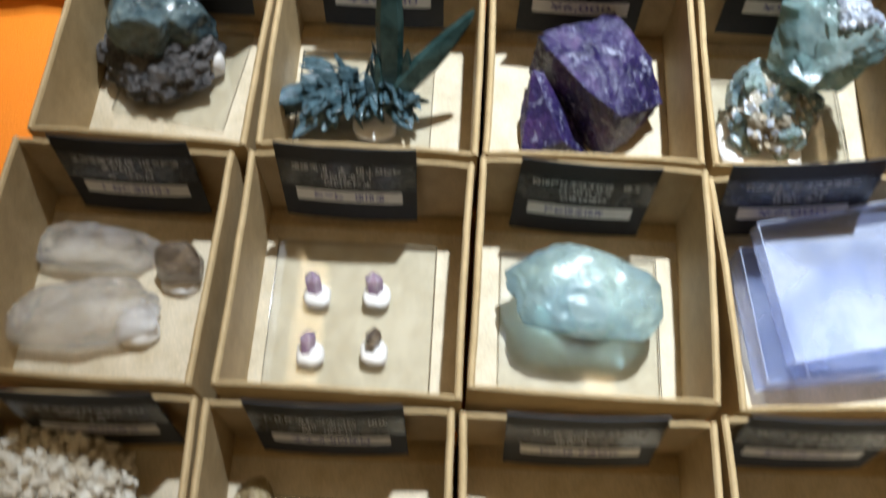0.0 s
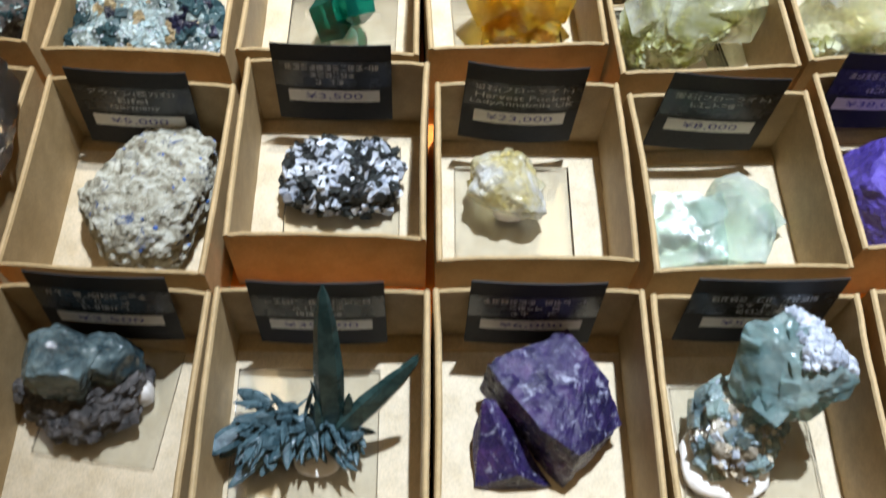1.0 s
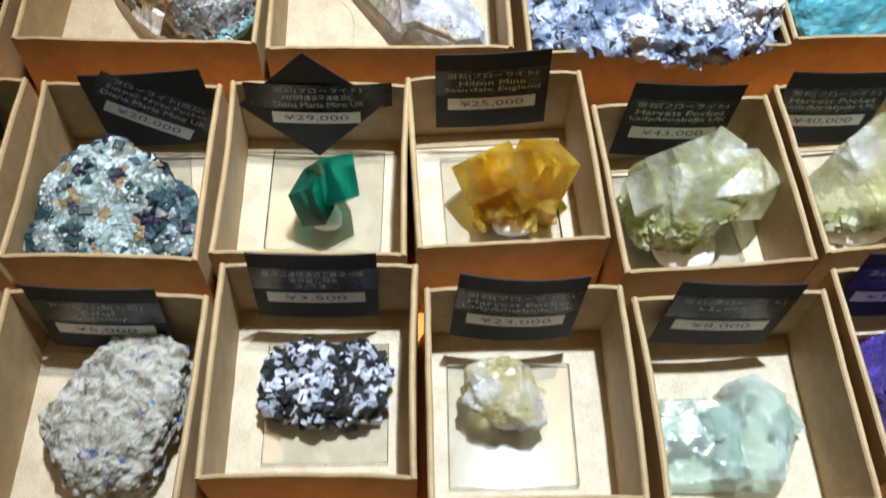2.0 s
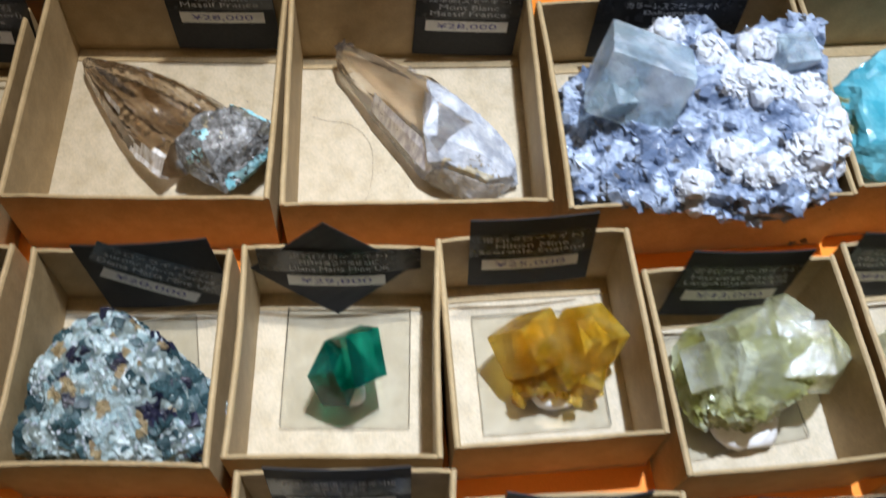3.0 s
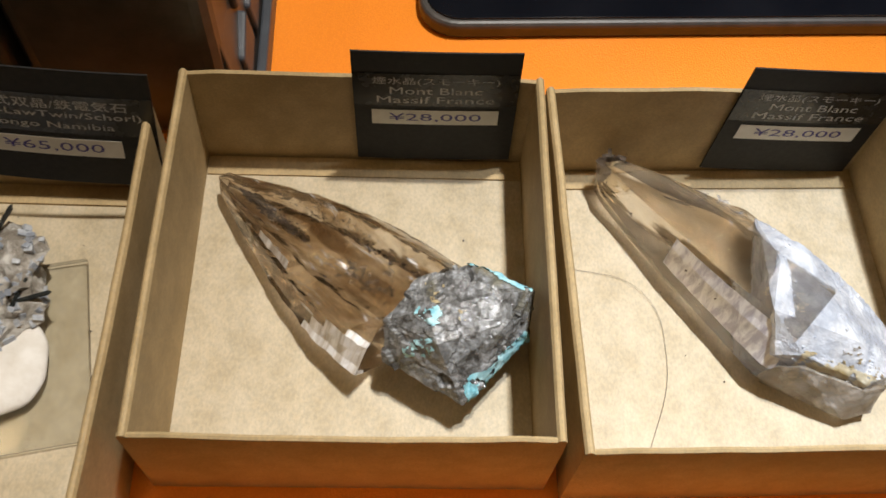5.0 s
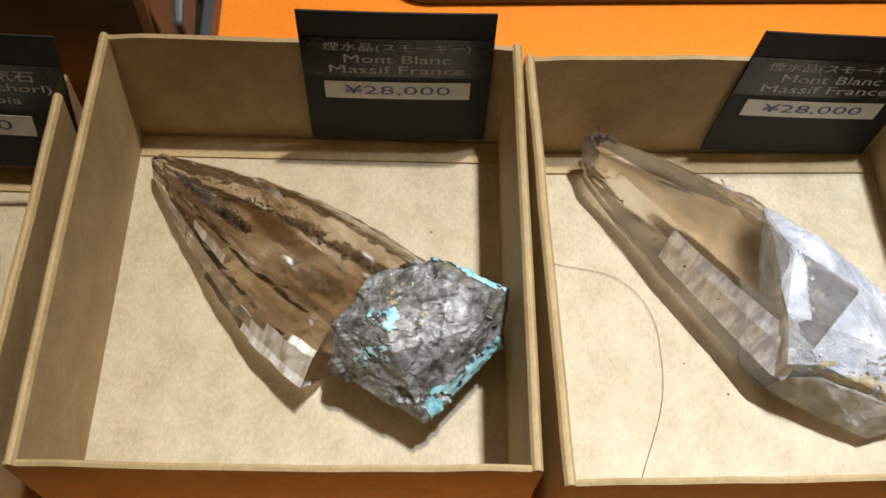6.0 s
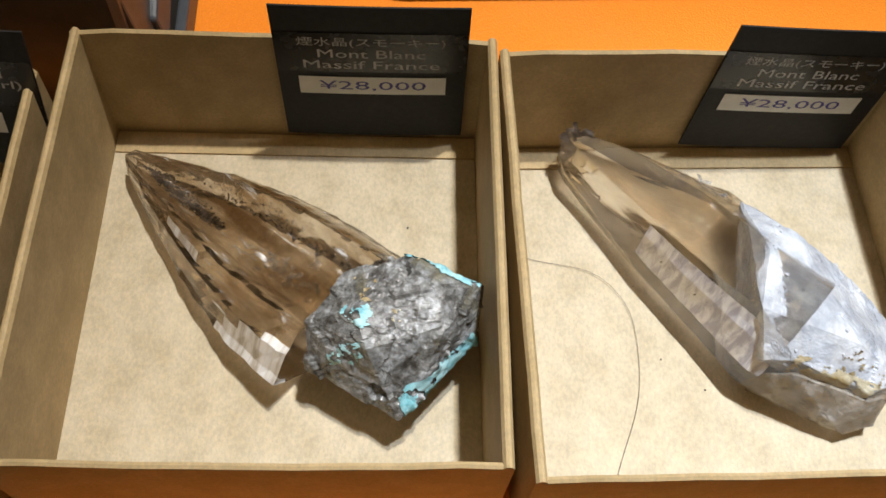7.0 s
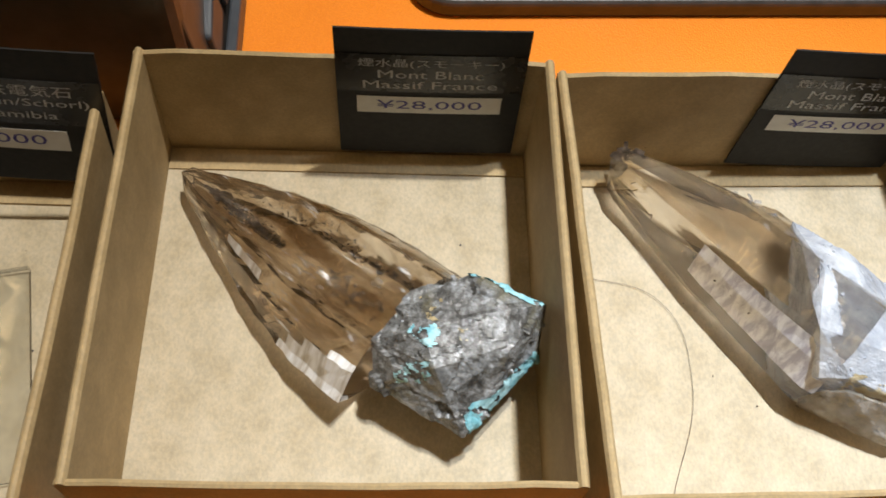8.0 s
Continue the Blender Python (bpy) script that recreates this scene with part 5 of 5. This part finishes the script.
for p, q in place:
    s = rng.uniform(0.003, 0.007)
    add_cube(bm, p - q * s * 0.42, (s, s, s * 0.8), spin(rng), 0.2, rng)
stuff(part("small_cube", bm, CREAMY, sp))

sp = mineral(0.1400, 0.3270, Z0, "pale icy green fluorite cubes in a small box")
for at, pts, seed in ((Vector((0.010, 0.002, 0.0)), [(-0.017, -0.024, 0.0), (0.013, -0.026, 0.0), (0.020, 0.010, 0.0), (0.012, 0.023, 0.0), (-0.010, 0.020, 0.0), (-0.016, -0.023, 0.018), (0.010, -0.025, 0.020), (0.021, -0.004, 0.012), (0.017, 0.014, 0.021), (0.004, 0.024, 0.020), (-0.009, 0.019, 0.022), (-0.004, -0.004, 0.027)], 5),
                      (Vector((-0.013, -0.004, 0.0)), [(-0.018, -0.019, 0.0), (0.016, -0.020, 0.0), (0.016, 0.014, 0.0), (-0.019, 0.018, 0.0), (-0.015, -0.018, 0.010), (0.016, -0.017, 0.019), (-0.020, 0.004, 0.017), (-0.015, 0.019, 0.019), (0.004, 0.018, 0.021), (0.016, 0.010, 0.022)], 9)):
    bm = fractured(pts, seed, 12, 0.0007, 75, 0.00008)
    part("block", bm, ICE, sp, "", False, Matrix.Translation(at))
cubes(sp, "cube", ICE, [((0.0285, 0.0060, 0.0080), (0.011, 0.013, 0.010), (12, 17, 35)), ((-0.0040, 0.0040, 0.0200), (0.016, 0.013, 0.009), (24, 14, 28))], rng, 0.30)

sp = mineral(0.2330, 0.3460, Z0, "deep violet fluorite crystal with a frosted face in a small box")
bm = grain(rock(0.034, 0.036, 0.040, 131, 5, 0.12, 1.5, 4.0, -0.6, None, 0.9), 0.0009, 200, 3)
part("crystal", bm, VIOLET, sp)

# ---- third row ----
sp = mineral(-0.1475, 0.2430, ZP, "smoky grey-blue rounded fluorite on a dark matrix")
bm = grain(rock(0.0265, 0.0225, 0.0220, 139, 5, 0.22, 1.8), 0.0022, 150, 4)
place = surface(bm, 160, rng, -0.3)
part("matrix", bm, DARKROCK, sp)
bm = grain(rock(0.0205, 0.0180, 0.0320, 141, 5, 0.14, 1.7, 2.8, -0.7, None, 0.85), 0.0006, 220, 2)
for v in bm.verts:
    v.co += Vector((-0.005, 0.004, 0.010))
part("fluorite", bm, DARKBLUE, sp)
bm = grain(rock(0.0120, 0.0130, 0.0260, 143, 4, 0.20, 1.8, 3.0, -0.7, None, 0.8), 0.0010, 190, 2)
for v in bm.verts:
    v.co += Vector((0.014, 0.008, 0.010))
part("side_crystal", bm, DARKBLUE, sp)
bm = bmesh.new()
for p, q in place:
    s = rng.uniform(0.0015, 0.004)
    add_cube(bm, p - q * s * 0.3, (s, s, s), spin(rng), 0.25, rng)
stuff(part("druse", bm, DARKROCK, sp))
putty(sp, 0.006, 0.012, 0.022, 0.000)

sp = mineral(-0.0500, 0.2220, ZP, "dark blue-green bladed crystals with one tall blade on putty")
putty(sp, 0.0100, 0.0020, 0.004, -0.006)


def blade(bm, a, b, w, thick, face=(0, -1, 0.3)):
    """A flat lance-shaped crystal from a to b."""
    a, b = Vector(a), Vector(b)
    d = (b - a).normalized()
    side = d.cross(Vector(face)).normalized()
    up = side.cross(d).normalized()
    L = (b - a).length
    rings = []
    for u, k in ((0.0, 0.55), (0.18, 0.9), (0.45, 1.0), (0.75, 0.72), (0.92, 0.36)):
        c = a + d * (L * u)
        rings.append([bm.verts.new(c + side * (w * k * x) + up * (thick * k * y)) for x, y in ((-0.5, 0), (-0.3, 0.5), (0.3, 0.5), (0.5, 0), (0.3, -0.5), (-0.3, -0.5))])
    top = bm.verts.new(b)
    for r0, r1 in zip(rings, rings[1:]):
        for i in range(6):
            bm.faces.new((r0[i], r0[(i + 1) % 6], r1[(i + 1) % 6], r1[i]))
    for i in range(6):
        bm.faces.new((rings[-1][i], rings[-1][(i + 1) % 6], top))
    bm.faces.new(rings[0][::-1])


bm = bmesh.new()
blade(bm, (0.011, 0.000, 0.012), (0.011, 0.036, 0.0885), 0.0125, 0.006)
blade(bm, (0.006, -0.001, 0.014), (0.0055, 0.008, 0.034), 0.005, 0.003)
blade(bm, (0.017, 0.000, 0.012), (0.019, 0.010, 0.038), 0.006, 0.003)
part("tall_blade", bm, VIVIANITE, sp, "tall dark green blade")
bm = bmesh.new()
blade(bm, (0.010, -0.002, 0.012), (0.048, 0.020, 0.0530), 0.0115, 0.005, (0.3, -0.6, 0.7))
blade(bm, (0.026, 0.006, 0.030), (0.0475, 0.0215, 0.0530), 0.006, 0.004, (0.3, -0.6, 0.7))
part("leaning_blade", bm, VIVIANITE, sp, "dark green blade leaning to the wall")
bm = bmesh.new()
for k in range(190):
    u = rng.random()
    x0 = -0.026 + 0.052 * u
    a = Vector((x0 * 0.75, 0.004 + rng.gauss(0, 0.004), 0.006 + rng.uniform(0, 0.012)))
    out = Vector((x0 * 20 + rng.gauss(0, 0.35), -0.6 + rng.gauss(0, 0.45), 0.35 + rng.gauss(0, 0.35))).normalized()
    L = rng.uniform(0.008, 0.020) * (1.0 if u < 0.75 else 0.7)
    b = a + out * L
    b.z = max(b.z, 0.001)
    blade(bm, a, b, rng.uniform(0.0020, 0.0048), rng.uniform(0.0010, 0.0022), (rng.gauss(0, 0.5), -0.4, 1))
stuff(part("blade_fan", bm, VIVI_BLUE, sp, "fan of small blue-green blades"))
bm = bmesh.new()
for k in range(44):
    a = Vector((-0.015 + rng.gauss(0, 0.006), 0.002 + rng.gauss(0, 0.004), 0.014))
    b = a + Vector((rng.uniform(-0.020, 0.004), rng.uniform(-0.024, 0.010), rng.uniform(-0.006, 0.012)))
    b.z = max(b.z, 0.001)
    blade(bm, a, b, rng.uniform(0.005, 0.0105), 0.0024, (rng.gauss(0, 0.4), -0.3, 1))
stuff(part("outer_fan", bm, VIVI_BLUE, sp))

# purple fluorite
sp = mineral(0.0520, 0.2310, Z0, "deep purple cleaved fluorite block with pale scars")
bm = fractured([(-0.026, 0.017, 0.034), (0.010, 0.034, 0.030), (0.018, 0.022, 0.031), (0.027, 0.012, 0.025), (0.034, -0.004, 0.016), (0.012, -0.022, 0.030), (0.020, -0.018, 0.006), (-0.004, -0.013, 0.036), (-0.028, 0.014, 0.010), (0.008, -0.028, 0.002), (-0.022, 0.010, 0.0), (0.012, 0.030, 0.0), (0.030, 0.0, 0.004), (0.004, -0.024, 0.0)], 3, 16, 0.0013, 90, 0.0002)
for v in bm.verts:
    v.co.z = max(v.co.z, 0.0)
part("block", bm, PURPLE, sp)
bm = hull([(-0.027, 0.004, 0.026), (-0.031, -0.006, 0.010), (-0.030, -0.028, 0.002), (-0.012, -0.026, 0.014), (-0.006, -0.027, 0.008), (-0.022, 0.004, 0.024), (-0.004, -0.022, 0.0), (-0.026, 0.006, 0.0), (-0.026, -0.029, 0.0), (0.004, -0.028, 0.0)], 5, 0.0008, 130, 5)
for v in bm.verts:
    v.co.z = max(v.co.z, 0.0)
part("side_piece", bm, PURPLE, sp)

# blue-green fluorite ball on matrix
sp = mineral(0.1340, 0.2240, ZP, "blue-green fluorite cluster with white quartz on a brown matrix")
putty(sp, 0.0190, 0.0060, -0.002, -0.010)
bm = grain(rock(0.0180, 0.0210, 0.0260, 151, 5, 0.22, 1.7), 0.0018, 150, 4)
for v in bm.verts:
    v.co.z += 0.004
place = surface(bm, 240, rng, -0.2)
part("matrix", bm, RUST, sp, "brown matrix")
for nm, mat, a, b, lo, hi in (("blue_druse", SKY, 0, 55, 0.0040, 0.0085), ("white_druse", MILK, 55, 170, 0.0012, 0.0034), ("cream_druse", CREAM, 170, 240, 0.0012, 0.0032)):
    bm = bmesh.new()
    for p, q in place[a:b]:
        s = rng.uniform(lo, hi)
        add_cube(bm, p - q * s * 0.32, (s, s, s * 0.9), spin(rng), 0.22, rng)
    stuff(part(nm, bm, mat, sp))
bm = grain(rock(0.0225, 0.0205, 0.0340, 157, 5, 0.20, 1.8, 3.0, -0.8, None, 0.85), 0.0006, 220, 2)
for v in bm.verts:
    v.co += Vector((0.0150, 0.0180, 0.0300))
place = surface(bm, 620, rng, -0.4, lambda c: c.x > 0.0155 and c.y > 0.011)
pl2 = surface(bm, 10, rng, -0.4, lambda c: c.x < 0.024)
part("fluorite", bm, BLUEGREEN, sp)
bm = bmesh.new()
for p, q in pl2:
    s = rng.uniform(0.007, 0.013)
    add_cube(bm, p - q * s * 0.45, (s, s, s * 0.8), spin(rng), 0.3, rng)
stuff(part("fluorite_crust", bm, BLUEGREEN, sp))
bm = bmesh.new()
for p, q in place:
    s = rng.uniform(0.0018, 0.0042)
    add_prism(bm, p, jitter(q, 0.5, rng), s * 0.55, s * 1.1, 6, 0.5, 1.0, rng)
stuff(part("white_quartz", bm, MILK, sp, "white quartz crust"))

# ---- second row ----
sp = mineral(-0.1590, 0.1450, Z0, "clear quartz piece with a milky side in a small box", 8)
bm = grain(rock(0.0265, 0.0120, 0.0200, 163, 5, 0.18, 1.6, 2.6, -0.5, None, 0.8), 0.0007, 190, 3)
part("crystal", bm, QUARTZ, sp)
sp = mineral(-0.1610, 0.1140, Z0, "long clear quartz piece with a smoky end on putty", 8)
bm = grain(rock(0.0315, 0.0135, 0.0210, 167, 5, 0.14, 1.5, 2.6, -0.5, None, 0.8), 0.0006, 190, 3)
part("crystal", bm, QUARTZ, sp)
putty(sp, 0.009, 0.009, 0.022, -0.006)
sp = mineral(-0.1245, 0.1380, Z0, "small dark smoky quartz on a white putty pad")
putty(sp, 0.0085, 0.006, 0.0, -0.003)
bm = grain(rock(0.0098, 0.0095, 0.0190, 173, 4, 0.12, 1.5, 2.6, -0.5, None, 0.9), 0.0003, 240, 3)
for v in bm.verts:
    v.co.z += 0.003
part("crystal", bm, SMOKE_DARK, sp)
for k, (x, y) in enumerate(((-0.0650, 0.1310), (-0.0395, 0.1320), (-0.0655, 0.1050), (-0.0390, 0.1070))):
    sp = mineral(x, y, ZP, "tiny pale purple crystal on a dot of white putty")
    putty(sp, 0.0058, 0.0045, 0.001, -0.0025, 0.0, 20 + k, "dot of white putty")
    bm = bmesh.new()
    add_prism(bm, (0, -0.001, 0.003), (0.1 * (k - 1.5), 0.55, 0.8), 0.0040, 0.0105, 6, 0.35, 0.8, rng)
    part("crystal", bm, AMETHYST if k != 3 else SMOKE_DARK, sp)
sp = mineral(0.0500, 0.1270, ZP, "flat blue-green fluorite lump standing on an acrylic plate", -3)
putty(sp, 0.013, 0.010, 0.0, 0.0)
bm = grain(rock(0.0330, 0.0215, 0.0230, 181, 5, 0.16, 1.5, 2.4, -0.7, None, 0.7), 0.0004, 200, 4)
for v in bm.verts:
    v.co.z += 0.009
part("lump", bm, SKY, sp)


# an opened clear plastic case
def tray(w, d, h, t=0.0009):
    """An open moulded tray with thin walls."""
    bm = block(bmesh.new(), -w / 2, w / 2, -d / 2, d / 2, 0, h)
    lid_face = max(bm.faces, key=lambda f: f.calc_center_median().z)
    bmesh.ops.inset_region(bm, faces=[lid_face], thickness=t)
    inner = bmesh.ops.extrude_discrete_faces(bm, faces=[lid_face])["faces"][0]
    for v in inner.verts:
        v.co.z = t
    return bm


# clear plastic whose bluish-white reflections are put into a milky tint
SHEEN_PLASTIC = glassy("painted_sheen_plastic", (0.66, 0.72, 0.90), (0.86, 0.89, 0.97), 30, 0.08, 0.55, 1.49, None, 0.6, 0.15, through_share=0.55)
case = thing("plastic_case", pose(0.1490, 0.1340, Z0 + 0.002, 0, 0, 8), "clear plastic hinged case lying open in a box", "plastic case")
part("lower_tray", tray(0.062, 0.058, 0.016), SHEEN_PLASTIC, case, at=pose(-0.002, -0.004, 0.002, 4, 0, 0))
part("lid", tray(0.060, 0.058, 0.012), SHEEN_PLASTIC, case, at=pose(0.003, 0.002, 0.023, 7, -4, 4))
part("divider", block(bmesh.new(), -0.0006, 0.0006, -0.028, 0.028, 0.001, 0.016), SHEEN_PLASTIC, case, at=pose(-0.016, -0.004, 0.002, 4, 0, 0))
part("insert", block(bmesh.new(), -0.012, 0.022, -0.026, 0.026, 0.001, 0.0016), SHEEN_PLASTIC, case, at=pose(0, -0.002, 0.006, 4, 2, 0))

# ---- first row ----
sp = mineral(-0.1560, 0.0400, Z0, "cream white crystal cluster in a small box")
bm = grain(rock(0.026, 0.024, 0.026, 191, 4, 0.2, 1.8), 0.0016, 150, 4)
place = surface(bm, 420, rng, -0.3)
part("matrix", bm, CREAM, sp)
bm = bmesh.new()
for p, q in place:
    add_prism(bm, p, jitter(q, 0.4, rng), rng.uniform(0.0012, 0.0026), rng.uniform(0.003, 0.008), 6, 0.3, 1.0, rng)
stuff(part("druse", bm, CREAM, sp))
sp = mineral(-0.0800, 0.0380, Z0, "small brown stone in a small box")
part("stone", grain(rock(0.008, 0.014, 0.012, 197, 4, 0.2, 1.6), 0.0005, 200, 3), BROWNSPOT, sp)

# crumpled clear bag over the box beside the tuff
n = Nodes("clear_film", rough=0.12, trans=0.0)
film = n.tree.nodes
tr, gl, mx, fr = film.new("ShaderNodeBsdfTransparent"), film.new("ShaderNodeBsdfGlossy"), film.new("ShaderNodeMixShader"), film.new("ShaderNodeFresnel")
tr.inputs[0].default_value, gl.inputs["Roughness"].default_value, fr.inputs[0].default_value = (0.80, 0.80, 0.79, 1), 0.14, 1.9
n.link(fr.outputs[0], mx.inputs[0]), n.link(tr.outputs[0], mx.inputs[1]), n.link(gl.outputs[0], mx.inputs[2])
n.link(mx.outputs[0], film["Material Output"].inputs[0])
FILM = n.mat
sp = mineral(-0.2380, 0.3420, Z0, "pale grey stone under clear wrapping in a small box")
part("stone", grain(rock(0.034, 0.036, 0.030, 199, 4, 0.14, 1.6), 0.0008, 150, 3), WHITE, sp)
bm = rock(0.0480, 0.0540, 0.0460, 211, 5, 0.10, 2.2, 3.0, -0.2)
grain(bm, 0.0016, 60, 9, 2)
bag = part("plastic_bag", bm, FILM, None, "", False, pose(-0.2345, 0.3440, 0.0405))
for v in bag.data.vertices:
    v.co.z *= 0.45
tagged(bag, "crumpled clear plastic bag resting on a box", "plastic bag")

# a fine hair and crumbs in the box of the pale crystal
cu = bpy.data.curves.new("hair", "CURVE")
cu.dimensions, cu.bevel_depth, cu.bevel_resolution = "3D", 0.00007, 1
s = cu.splines.new("BEZIER")
s.bezier_points.add(3)
for p, co in zip(s.bezier_points, ((-0.066, 0.602, 0.0005), (-0.040, 0.592, 0.0008), (-0.034, 0.566, 0.0006), (-0.046, 0.528, 0.0005))):
    p.co = (co[0], co[1], Z0 + co[2])
    p.handle_left_type = p.handle_right_type = "AUTO"
ob = new("hair", cu)
cu.materials.append(DARKROCK)
dg = bpy.context.evaluated_depsgraph_get()
me = bpy.data.meshes.new_from_object(ob.evaluated_get(dg))
bpy.data.objects.remove(ob)
tagged(part("hair", me, DARKROCK), "fine dark hair lying on the box floor", "hair")
bm = bmesh.new()
for k in range(42):
    bx = rng.choice(("6a", "6b", "6z", "5b", "4b", "4d", "3b"))
    x, yr, yf, w, turn = BOXES[bx]
    add_blob(bm, (x + rng.uniform(-0.42, 0.42) * w, (yr + yf) / 2 + rng.uniform(-0.38, 0.38) * (yr - yf), Z0 + 0.0002), rng.uniform(0.00018, 0.00042), k, 1, 0.4)
tagged(part("crumbs", bm, DARKROCK), "dark crumbs scattered on the box floors", "crumbs", "", "stuff")
